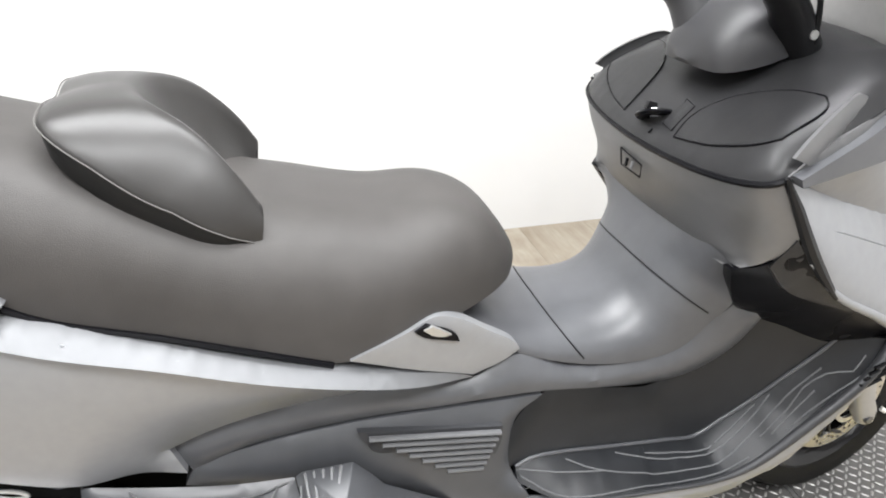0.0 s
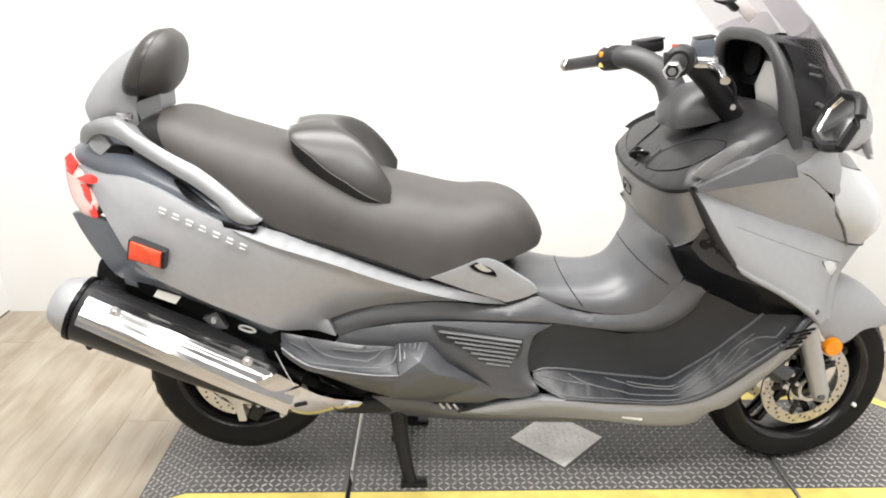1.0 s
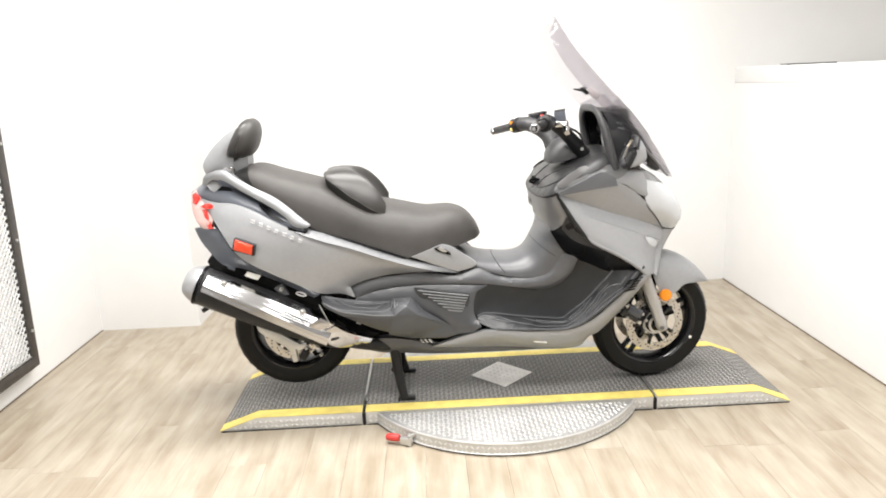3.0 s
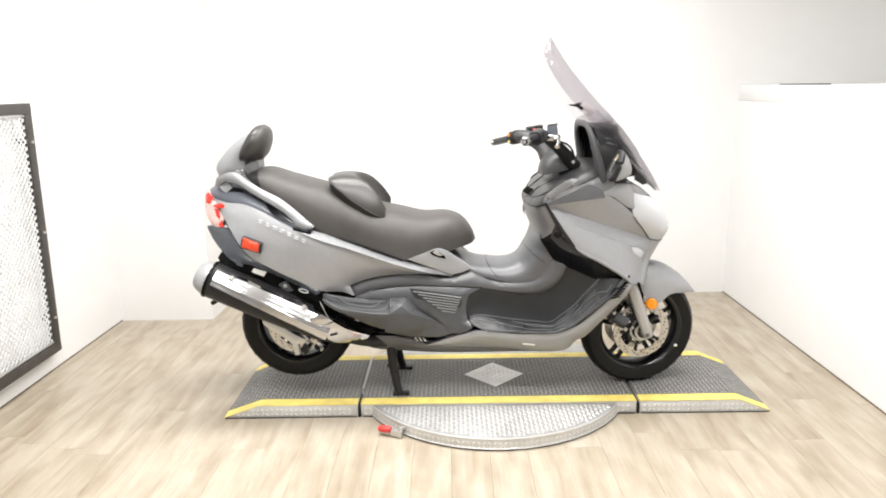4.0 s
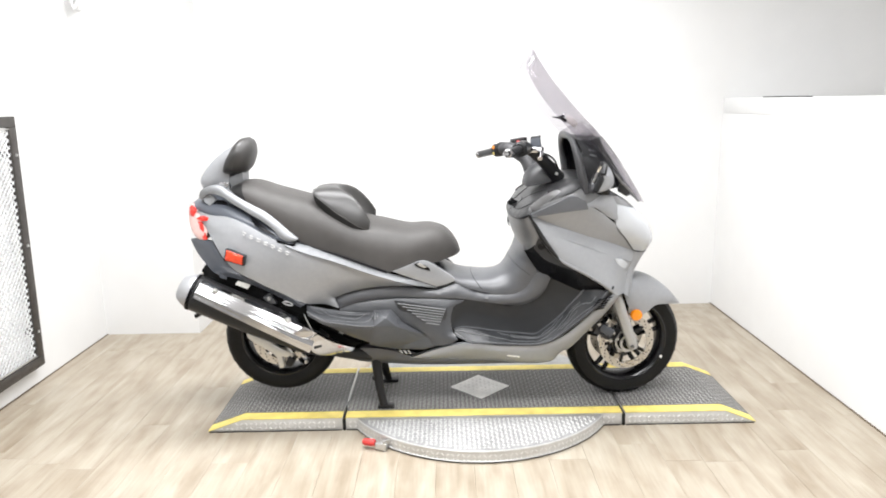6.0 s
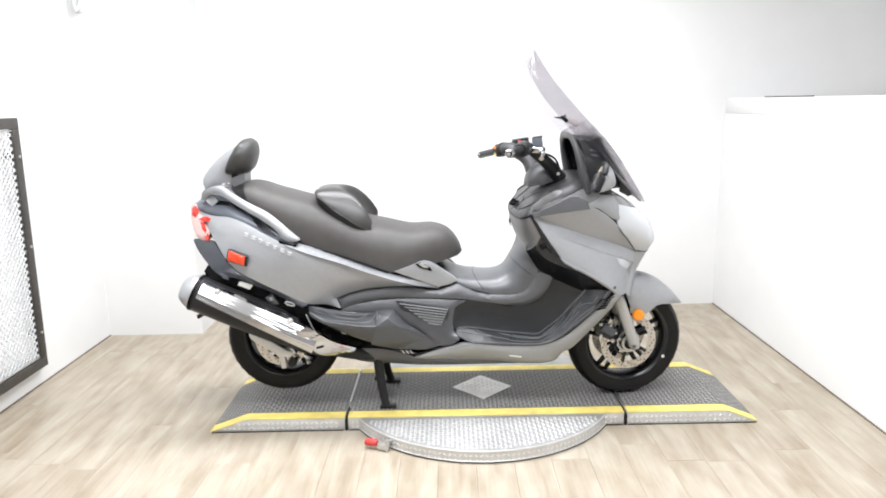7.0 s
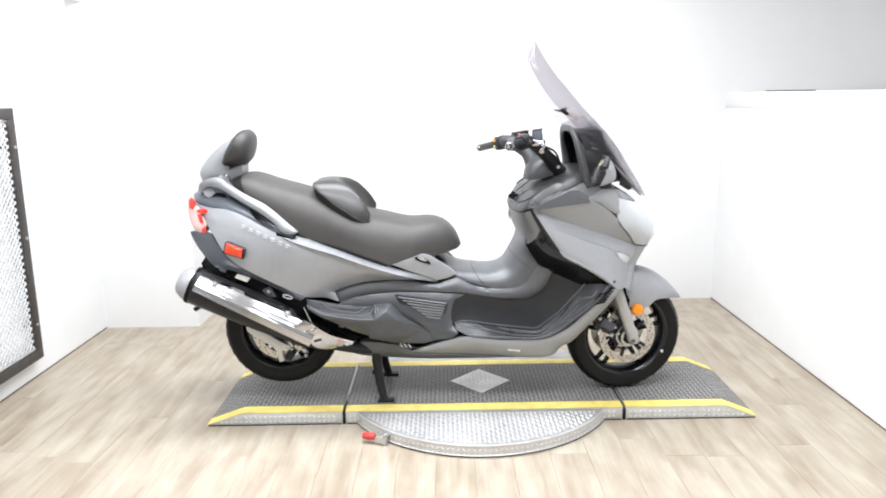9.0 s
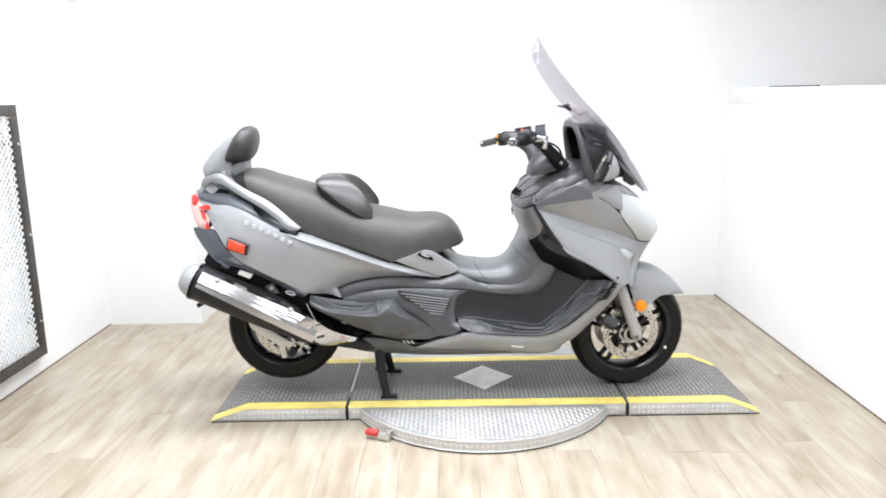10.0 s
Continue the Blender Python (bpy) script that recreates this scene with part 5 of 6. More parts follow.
FBAND = [(0.356, -0.284, 0.956), (0.483, -0.238, 0.902), (0.607, -0.207, 0.854), (0.741, -0.153, 0.804), (0.833, -0.106, 0.762), 
     (0.824, -0.112, 0.709), (0.734, -0.188, 0.750), (0.601, -0.242, 0.806), (0.478, -0.273, 0.857), (0.395, -0.289, 0.890)]
sheet("fairing_band", FBAND, M_SILVER, sc, "silver-grey fairing shoulder", bulge=0.003, soft=0.01, thick=0.02)
FLOW = [(0.395, -0.289, 0.889), (0.478, -0.273, 0.856), (0.601, -0.242, 0.805), (0.734, -0.188, 0.749), (0.824, -0.112, 0.707),
     (0.812, -0.108, 0.677), (0.796, -0.135, 0.622), (0.775, -0.180, 0.588), (0.727, -0.228, 0.594), (0.692, -0.250, 0.631),
     (0.602, -0.272, 0.694), (0.480, -0.288, 0.766), (0.421, -0.290, 0.826)]
sheet("fairing_lower", FLOW, M_SILVER, sc, "silver-grey lower front fairing", bulge=0.008, soft=0.02, thick=0.02)
for sgn in (1, -1):
    part("fairing_lip", tube_bm([(x, (y - 0.001) * sgn, z) for x, y, z in ((0.421, -0.290, 0.824), (0.480, -0.288, 0.765), (0.602, -0.272, 0.693), (0.690, -0.250, 0.631), (0.726, -0.228, 0.596))], [0.003, 0.006, 0.008, 0.008, 0.005], 10, smooth_step=0.02), M_SILVER, sc, "rolled silver fairing edge")
HE = [(0.720, -0.187, 0.981), (0.718, -0.193, 0.937), (0.734, -0.187, 0.876), (0.779, -0.160, 0.824), (0.826, -0.114, 0.762)]
HM = [(0.834, 0.000, 0.949), (0.881, 0.000, 0.910), (0.916, 0.000, 0.856), (0.930, 0.000, 0.800), (0.904, 0.000, 0.748)]
lamp = part("headlight", crown_bm(HE, HM, 2.6, n=12, k=5), M_LAMP, sc, "clear wide headlight lens")
for sgn in (1, -1):
    part("lens_gasket", tube_bm([(x, (y - 0.002) * sgn, z) for x, y, z in HE], 0.003, 6, smooth_step=0.02), M_MID, lamp)
part("lens_gasket", tube_bm([on_crown(HE, HM, 2.6, 4.0, th, -0.001) for th in range(-88, 89, 8)], 0.003, 6), M_DARK, lamp)
NE = [(0.830, -0.110, 0.756), (0.822, -0.108, 0.720), (0.812, -0.108, 0.677), (0.796, -0.130, 0.622), (0.770, -0.170, 0.588)]
NM = [(0.905, 0.000, 0.746), (0.881, 0.000, 0.707), (0.853, 0.000, 0.650), (0.841, 0.000, 0.591), (0.828, 0.000, 0.544)]
PLAMP = [(0.726, -0.200, 0.746), (0.769, -0.168, 0.733), (0.799, -0.140, 0.706), (0.787, -0.145, 0.687), (0.753, -0.178, 0.711)]
sheet("position_lamp", PLAMP, M_LAMP, sc, "small clear position lamp", bulge=0.005, soft=0.006, thick=0.01)
part("nose", crown_bm(NE, NM, 2.4, n=8, k=4), M_SILVER, sc, "silver painted nose below the headlight")
UE = [(0.622, -0.220, 1.014), (0.672, -0.205, 1.020), (0.706, -0.190, 1.020), (0.729, -0.180, 0.978)]
UM = [(0.709, 0.000, 1.012), (0.752, 0.000, 1.006), (0.787, 0.000, 0.988), (0.834, 0.000, 0.952)]
part("nose_top", crown_bm(UE, UM, 2.3, n=10), M_SILVER, sc, "silver painted nose above the headlight")

# --- dash
RIM = []
for i in range(13):
    th = i / 12 * math.pi / 2
    c, q = math.cos(th)**(2 / 2.1), math.sin(th)**(2 / 2.1)
    RIM.append((KE[0][0] + (KM[0][0] - KE[0][0]) * c + 0.002, KE[0][1] * q, KE[0][2] + (KM[0][2] - KE[0][2]) * c + 0.006))
DASH = RIM + [(0.44, -0.272, 1.005), (0.54, -0.245, 1.045), (0.60, -0.20, 1.075), (0.62, 0.0, 1.09)]
DASH = DASH + [(x, -y, z) for x, y, z in DASH[-2:0:-1]]
part("dash_seam", tube_bm([(x, y, z - 0.004) for x, y, z in RIM] , 0.005, 6), M_GLOSS, sc)
part("dash_seam", tube_bm([(x, -y, z - 0.004) for x, y, z in RIM] , 0.005, 6), M_GLOSS, sc)
part("dash_top", sheet_bm(DASH, bulge=0.045, soft=0.03, thick=0.003, plane="xy", step=0.010), M_DASH, sc, "black plastic dashboard top")
dt = bpy.data.objects["dash_top"].data
DASHTREE = BVHTree.FromPolygons([v.co.copy() for v in dt.vertices], [tuple(p.vertices) for p in dt.polygons])


def dash_z(x, y):
    hit = DASHTREE.ray_cast(Vector((x, y, 1.5)), Vector((0, 0, -1)))[0]
    return hit.z if hit else 0.97


def drape(bm, lift):
    """Lay a flat cover on the dash."""
    for v in bm.verts:
        v.co.z = dash_z(v.co.x, v.co.y) + lift
    return bm


for sgn in (1, -1):
    lid = [(0.309, -0.080, 0.962), (0.318, -0.145, 0.968), (0.345, -0.225, 0.980), (0.362, -0.246, 0.987), (0.432, -0.236, 1.027), (0.442, -0.218, 1.044), (0.425, -0.165, 1.046), (0.385, -0.105, 1.024), (0.335, -0.078, 0.982)]
    lid = [(x, y * sgn, z + 0.001) for x, y, z in (lid if sgn > 0 else lid[::-1])]
    lo = part("glovebox_lid", drape(sheet_bm(lid, bulge=0.0, soft=0.03, thick=0.0, plane="xy", step=0.009), 0.0018), M_DASH, sc, "black plastic glovebox lid")
    part("lid_gap", tube_bm([(q.x, q.y, dash_z(q.x, q.y) + 0.0012) for q in curve(lid, 0.01, True)] + [(lid[0][0], lid[0][1], dash_z(lid[0][0], lid[0][1]) + 0.0012)], 0.0018, 6), M_GLOSS, lo)
part("ignition_bezel", lathe_bm([(0.012, 0.004), (0.030, 0.004), (0.033, 0.0), (0.030, -0.004), (0.012, -0.003)], 28), M_GLOSS, sc, "black ignition surround").matrix_world = pose(0.318, -0.005, dash_z(0.318, -0.005) + 0.001, 62, 0, -20)
ring = part("ignition_ring", lathe_bm([(0.008, -0.004), (0.016, -0.004), (0.018, 0.0), (0.016, 0.006), (0.008, 0.006)], 24), M_CHROME, sc, "chrome ignition lock")
ring.matrix_world = pose(0.316, -0.006, dash_z(0.316, -0.006) + 0.006, 62, 0, -20)
part("key_head", sheet_bm([(0.305, -0.010, dash_z(0.315, 0) + 0.008), (0.297, -0.010, dash_z(0.315, 0) + 0.020), (0.302, -0.010, dash_z(0.315, 0) + 0.030), (0.316, -0.010, dash_z(0.315, 0) + 0.026), (0.318, -0.010, dash_z(0.315, 0) + 0.012)], bulge=0.002, soft=0.004, thick=0.008), M_BLACK, sc, "black ignition key")
SW = [(0.314, -0.036, 0.970), (0.312, -0.066, 0.968), (0.348, -0.064, 0.986), (0.352, -0.036, 0.988)]
slot = part("dash_switch", drape(sheet_bm(SW, bulge=0.0, soft=0.004, thick=0.0, plane="xy", step=0.006), 0.0018), M_DASH, sc, "flush switch cover")
part("switch_gap", tube_bm([(x, y, dash_z(x, y) + 0.0015) for x, y, z in SW + SW[:1]], 0.0012, 6), M_GLOSS, slot)
part("switch_mark", box_bm((0.014, 0.004, 0.002), (0.304, -0.022, dash_z(0.304, -0.022) + 0.001), 0.0005, (0, -25, 20)), M_GLOSS, slot)
HOOK = [(0.2915, 0.045, 0.895), (0.2905, -0.030, 0.889), (0.2925, -0.026, 0.866), (0.2935, 0.040, 0.866)]
hook = part("latch_frame", tube_bm(HOOK + HOOK[:1], 0.0016, 6), M_GLOSS, sc, "outline of a flush latch in the knee panel")
for k, m in ((0.35, M_GLOSS), (0.6, M_RAIL)):
    part("latch_tab", box_bm((0.004, 0.006, 0.014), (0.2905, 0.045 - 0.075 * k, 0.878), 0.001, (0, 8, 0)), m, hook)

# --- instrument hood, windshield, mirrors
HOODE = [(0.600, -0.205, 1.030), (0.655, -0.205, 1.040), (0.71, -0.185, 1.045), (0.76, -0.15, 1.05)]
HOODM = [(0.545, 0, 1.262), (0.63, 0, 1.245), (0.70, 0, 1.19), (0.765, 0, 1.09)]
part("instrument_hood", crown_bm(HOODE, HOODM, 3.4, n=14, k=4, wall=-0.004), M_BLACK, sc, "satin black instrument hood")
rim = []
for i in range(-12, 13):
    th = abs(i) / 12 * math.pi / 2
    c, q = (math.cos(th)**(2 / 3.4) if abs(i) < 12 else 0.0), math.sin(th)**(2 / 3.4)
    rim.append((0.600 - 0.055 * c - 0.004, (1 if i > 0 else -1) * 0.205 * q, 1.030 + 0.232 * c))
part("hood_rim", tube_bm(rim, [0.034 - 0.018 * math.cos(abs(i) / 12 * math.pi / 2) for i in range(-12, 13)], 14, flat=0.6, up=(1, 0, 0.4), smooth_step=0.02), M_COL, sc, "dark grey rounded hood rim")
INST = [(0.56, -0.17, 1.13), (0.545, -0.16, 1.20), (0.56, -0.10, 1.255), (0.56, 0.10, 1.255), (0.545, 0.16, 1.20), (0.56, 0.17, 1.13)]
part("instrument_panel", prism_bm([(y, 0, z) for x, y, z in INST], -0.01, 0.05, 0.004), M_GLOSS, sc, "gloss black instrument panel").data.transform(Matrix(((0, 1, 0, 0.625), (1, 0, 0, 0), (0, 0, 1, 0), (0, 0, 0, 1))))
for yy in (-0.085, 0.085):
    d = part("gauge", lathe_bm([(0.002, 0.0), (0.040, 0.0), (0.045, -0.006), (0.047, 0.0), (0.047, 0.008)], 32, closed=False), M_CORE, sc, "round instrument dial")
    d.data.transform(pose(0.612, yy, 1.20, 0, 0, -90))
part("lower_console", sheet_bm([(0.607, -0.160, 1.085), (0.607, 0.020, 1.085), (0.606, 0.048, 1.135), (0.603, 0.005, 1.198), (0.603, -0.115, 1.198), (0.604, -0.158, 1.15)], bulge=-0.003, soft=0.008, thick=-0.004, plane="yz", corner=30), M_FORK, sc, "pale grey panel below the instruments")
COWL = [(0.555, -0.175, 1.252), (0.630, -0.170, 1.234), (0.657, -0.195, 1.167), (0.627, -0.210, 1.082), (0.604, -0.215, 1.032), 
     (0.577, -0.210, 1.036), (0.591, -0.200, 1.127), (0.576, -0.190, 1.207)]
sheet("cowl_side", COWL, M_BLACK, sc, "black cowl side behind the windshield", bulge=0.005, thick=0.03)
part("cowl_floor", crown_bm([(0.503, -0.235, 1.041), (0.587, -0.220, 1.042), (0.665, -0.212, 1.026)], [(0.571, 0.000, 1.059), (0.658, 0.000, 1.062), (0.752, 0.000, 1.008)], 3.0), M_DARK, sc, "black cowl base")
SLOPE = [(0.351, -0.286, 0.957), (0.401, -0.282, 0.990), (0.476, -0.265, 1.020), (0.535, -0.240, 1.041), (0.598, -0.218, 1.051), 
     (0.665, -0.213, 1.028), (0.620, -0.234, 0.999), (0.575, -0.252, 0.982), (0.475, -0.276, 0.971)]
sheet("dash_rim", SLOPE, M_KNEE, sc, "satin grey dash rim", bulge=0.004, soft=0.01, thick=0.015)
WING = [(0.349, -0.292, 1.000), (0.370, -0.286, 1.019), (0.429, -0.266, 1.054), (0.470, -0.249, 1.066), (0.502, -0.240, 1.050), (0.445, -0.264, 1.021), (0.375, -0.290, 0.988)]
sheet("dash_wing", [(x, y, z - 0.015) for x, y, z in WING], M_KNEE, sc, "satin grey cover beside the dash", bulge=0.003, soft=0.006, thick=0.006)
WEDGE = [(0.356, -0.292, 0.962), (0.455, -0.276, 1.002), (0.535, -0.256, 1.028), (0.587, -0.242, 1.005), (0.598, -0.244, 0.972), (0.478, -0.272, 0.963), (0.361, -0.292, 0.950)]
sheet("fairing_shoulder", [(x, y - 0.013, z - 0.002) for x, y, z in WEDGE], M_MID, sc, "satin grey wedge above the fairing crease", bulge=0.002, soft=0.02, thick=0.03)
WE = [(0.359, -0.130, 1.569), (0.353, -0.165, 1.541), (0.392, -0.195, 1.455), (0.443, -0.210, 1.382), (0.500, -0.215, 1.317), 
     (0.574, -0.220, 1.240), (0.644, -0.220, 1.169), (0.732, -0.195, 1.078), (0.843, -0.100, 0.979)]
WM = [(0.396, 0.000, 1.629), (0.409, 0.000, 1.604), (0.468, 0.000, 1.511), (0.527, 0.000, 1.438), (0.587, 0.000, 1.369), 
     (0.662, 0.000, 1.287), (0.739, 0.000, 1.189), (0.808, 0.000, 1.089), (0.888, 0.000, 0.963)]
shield = part("windshield", crown_bm(WE, WM, 2.2, n=12, k=5, wall=0.003), M_SHIELD, sc, "tall clear acrylic windshield")
shield.visible_shadow = False
FOOT = [(0.704, -0.207, 1.121), (0.731, -0.197, 1.088), (0.789, -0.150, 1.030), (0.846, -0.100, 0.976)]
for sgn in (1, -1):
    part("windshield_trim", tube_bm([(x, y * sgn, z) for x, y, z in FOOT], [0.003, 0.008, 0.009, 0.005], 10, flat=0.6, smooth_step=0.02), M_RAIL, sc, "silver trim at the windshield foot")
FBR = [(0.716, -0.196, 1.113), (0.753, -0.186, 1.077), (0.798, -0.145, 1.012), (0.780, -0.150, 1.004), (0.736, -0.180, 1.030), 
     (0.737, -0.188, 1.068)]
sheet("shield_bracket", FBR, M_BLACK, sc, "black windshield foot bracket", bulge=0.004, soft=0.006, thick=0.012)

for sgn in (1, -1):
    part("shield_slot", crown_patch_bm(WE, WM, 2.2, 5.3, 6.5, 18 * sgn, 30 * sgn, 8, 3, 0.004), M_BLACK, shield, "black vent slot")
for sgn in (1, -1):
    part("windshield_edge", crown_patch_bm(WE, WM, 2.2, 4.7, 7.9, 24 * sgn, 88 * sgn, 16, 12, 0.003), M_SMOKE, shield, "smoked lower windshield edge").visible_shadow = False
BOLT = Vector((0.552, 0.131, 1.326))
adj = part("windshield_bracket", box_bm((0.040, 0.030, 0.016), BOLT, 0.005, (0, 38, 0)), M_BLACK, sc, "black windshield adjuster bracket")
part("adjuster_lever", tube_bm([BOLT + Vector((-0.012, 0, 0.004)), BOLT + Vector((-0.048, -0.01, 0.010))], [0.006, 0.0025], 8), M_BLACK, adj)
part("adjuster_nut", tube_bm([BOLT + Vector((0.0, -0.014, 0.012)), BOLT + Vector((0.0, -0.022, 0.020))], 0.007, 6), M_MID, adj)
part("adjuster_plate", box_bm((0.060, 0.004, 0.030), BOLT + Vector((0.040, 0.0, -0.012)), 0.002, (0, 40, 0)), M_PINK, adj, "pale pinkish plate")
part("hood_vent", box_bm((0.030, 0.006, 0.005), (0.618, -0.206, 1.205), 0.002, (0, 12, 0)), M_MID, sc)
part("hood_vent", box_bm((0.030, 0.006, 0.005), (0.622, -0.208, 1.186), 0.002, (0, 12, 0)), M_MID, sc)
part("hood_button", box_bm((0.018, 0.006, 0.008), (0.640, -0.212, 1.122), 0.002, (0, 20, 0)), M_MID, sc)
for sgn in (1, -1):
    mm = part("mirror", sheet_bm([(0.0, -0.08, -0.05), (0.0, -0.085, 0.02), (0.0, -0.04, 0.05), (0.0, 0.05, 0.055), (0.0, 0.085, 0.02), (0.0, 0.075, -0.04), (0.0, 0.0, -0.06)], bulge=0.06, soft=0.04, thick=0.02, plane="yz"), M_SILVER, sc, "silver rear view mirror, black edged")
    glass_ = part("mirror_glass", sheet_bm([(-0.022, -0.07, -0.04), (-0.022, -0.075, 0.016), (-0.022, -0.035, 0.042), (-0.022, 0.045, 0.046), (-0.022, 0.073, 0.016), (-0.022, 0.065, -0.034), (-0.022, 0.0, -0.05)], bulge=0.001, thick=0.004, plane="yz"), M_MIRROR, None, "mirror glass")
    edge = part("mirror_rim", tube_bm([(-0.020, -0.08, -0.05), (-0.020, -0.085, 0.02), (-0.020, -0.04, 0.05), (-0.020, 0.05, 0.055), (-0.020, 0.085, 0.02), (-0.020, 0.075, -0.04), (-0.020, 0.0, -0.06), (-0.020, -0.08, -0.05)], 0.012, 8, smooth_step=0.02), M_BLACK, None)
    mm.parent = None
    mm.matrix_world = pose(0.636, -0.338 * sgn, 1.102, 0, 23, -2 * sgn) @ Matrix.Diagonal((1.0, 0.70, 0.95, 1))
    mm.parent, mm.matrix_parent_inverse = sc, sc.matrix_world.inverted()
    glass_.parent = edge.parent = mm
    part("mirror_stalk", tube_bm([(0.665, -0.215 * sgn, 1.035), (0.66, -0.24 * sgn, 1.06), (0.655, -0.315 * sgn, 1.088)], [0.03, 0.022, 0.018], 10, flat=0.6, smooth_step=0.02), M_BLACK, sc)

# --- handlebars
for sgn, end, inner, lever_tip, res, res_size in (
        (1, (0.268, -0.330, 1.212), (0.322, -0.200, 1.216), (0.392, -0.288, 1.184), (0.396, -0.130, 1.236), (0.044, 0.046, 0.050)),
        (-1, (0.190, 0.372, 1.155), (0.262, 0.205, 1.186), (0.34, 0.33, 1.165), (0.355, 0.160, 1.222), (0.072, 0.058, 0.032))):
    e0, sw = Vector(end), Vector(inner)
    d = (e0 - sw).normalized()
    part("grip", tube_bm([e0, e0 - d * 0.005, sw + d * 0.012, sw], [0.014, 0.0175, 0.0175, 0.021], 16), M_BLACK, sc, "black rubber handlebar grip")
    be = part("bar_end", tube_bm([e0, e0 + d * 0.006, e0 + d * 0.026, e0 + d * 0.032], [0.015, 0.020, 0.020, 0.015], 6), M_CHROME, sc, "bright hexagonal bar end weight")
    part("end_ring", tube_bm([e0 + d * 0.031, e0 + d * 0.034], 0.012, 16), M_GLOSS, be)
    part("end_screw", tube_bm([e0 + d * 0.030, e0 + d * 0.038], 0.008, 10), M_CHROME, be)
    hs = part("switch_housing", tube_bm([sw + d * 0.014, sw + d * 0.006, sw - d * 0.05, sw - d * 0.062], [0.024, 0.033, 0.033, 0.026], 14), M_BLACK, sc, "black switch housing")
    for off, size, m in (((-0.014, 0.0, 0.030), (0.012, 0.018, 0.008), M_REDGRIP if sgn > 0 else M_LABEL), ((-0.030, 0.004 * sgn, 0.010), (0.012, 0.016, 0.014), M_ORANGE if sgn < 0 else M_BLACK), ((-0.028, 0.0, -0.018), (0.012, 0.018, 0.012), M_YELLOW if sgn < 0 else M_BLACK)):
        part("switch_button", box_bm(size, tuple(sw - d * 0.02 + Vector(off)), 0.003), m, hs)
    rs = part("fluid_reservoir", box_bm(res_size, res, 0.007, (0, -8, -8 * sgn)), M_BLUEG if sgn > 0 else M_BLACK, sc, "dark brake fluid reservoir")
    part("reservoir_cap", box_bm((res_size[0] + 0.001, res_size[1] + 0.001, 0.006), (res[0], res[1], res[2] + res_size[2] / 2 + 0.001), 0.003, (0, -8, -8 * sgn)), M_BLACK, rs)
    pv = sw - d * 0.055 + Vector((0.055, 0, -0.008))
    part("lever_pivot", box_bm((0.055, 0.045, 0.028), tuple(pv), 0.009, (0, 0, -15 * sgn)), M_CHROME, sc)
    tip = Vector(lever_tip)
    part("brake_lever", tube_bm([tuple(pv), tuple(pv * 0.6 + tip * 0.4 + Vector((0.016, 0, 0.0))), tuple(pv * 0.2 + tip * 0.8 + Vector((0.006, 0, 0))), tuple(tip)], [0.011, 0.009, 0.008, 0.011], 10, smooth_step=0.02, flat=0.8), M_CHROME, sc, "polished brake lever")
    part("bar_cover", tube_bm([tuple(sw - d * 0.035), tuple(sw - d * 0.085 + Vector((0.012, 0, -0.004))), (0.440, -0.105, 1.150) if sgn > 0 else (0.385, 0.075, 1.150), (0.500, -0.075, 1.080) if sgn > 0 else (0.415, 0.045, 1.075)], [0.030, 0.026, 0.029, 0.036] if sgn > 0 else [0.032, 0.034, 0.038, 0.044], 14, flat=0.9, smooth_step=0.02), M_BLACK if sgn > 0 else M_COL, sc, "dark grey handlebar cover")
part("column_cover", crown_bm([(0.358, -0.02, 1.046), (0.372, -0.080, 1.046), (0.42, -0.100, 1.056), (0.50, -0.09, 1.075)], [(0.352, 0, 1.054), (0.368, 0, 1.10), (0.42, 0, 1.145), (0.50, 0, 1.14)], 2.4, caps=(True, True)), M_COL, sc, "dark grey steering column cover")
for x0, y0, z0, x1, y1, z1 in ((0.385, -0.14, 1.205, 0.50, -0.11, 1.09),):
    part("control_cable", tube_bm([(x0, y0, z0), ((x0 + x1) / 2 + 0.03, (y0 + y1) / 2, (z0 + z1) / 2 + 0.02), (x1, y1, z1)], 0.0045, 8, smooth_step=0.02), M_BLACK, sc, "black control cable")
part("bracket_bolt", tube_bm([(0.487, -0.108, 1.104), (0.487, -0.122, 1.104)], 0.007, 10), M_ALU, sc)

# --- exhaust
MUF = [(-1.074, -0.205, 0.636), (-0.905, -0.205, 0.560), (-0.717, -0.205, 0.472), (-0.575, -0.205, 0.406), (-0.382, -0.205, 0.342)]
AX0, AX1 = Vector(MUF[0]), Vector(MUF[3])
d = (AX1 - AX0).normalized()
part("muffler", tube_bm([AX0 + d * k for k in (0.0, 0.01, 0.30, 0.52, 0.60)], [0.074, 0.079, 0.078, 0.068, 0.050], 40), M_MUFF, sc, "satin black silencer body")
part("muffler_cap", tube_bm([AX0 - d * k for k in (-0.004, 0.012, 0.034, 0.054, 0.060, 0.056)], [0.077, 0.076, 0.068, 0.056, 0.048, 0.030], 40), M_CAPMET, sc, "metallic grey silencer end cap")
part("cap_ring", tube_bm([AX0 - d * 0.006, AX0 + d * 0.004], 0.082, 40), M_GLOSS, sc)
up = Vector((0, -1, 0)).cross(d).normalized()
if up.z < 0:
    up = -up


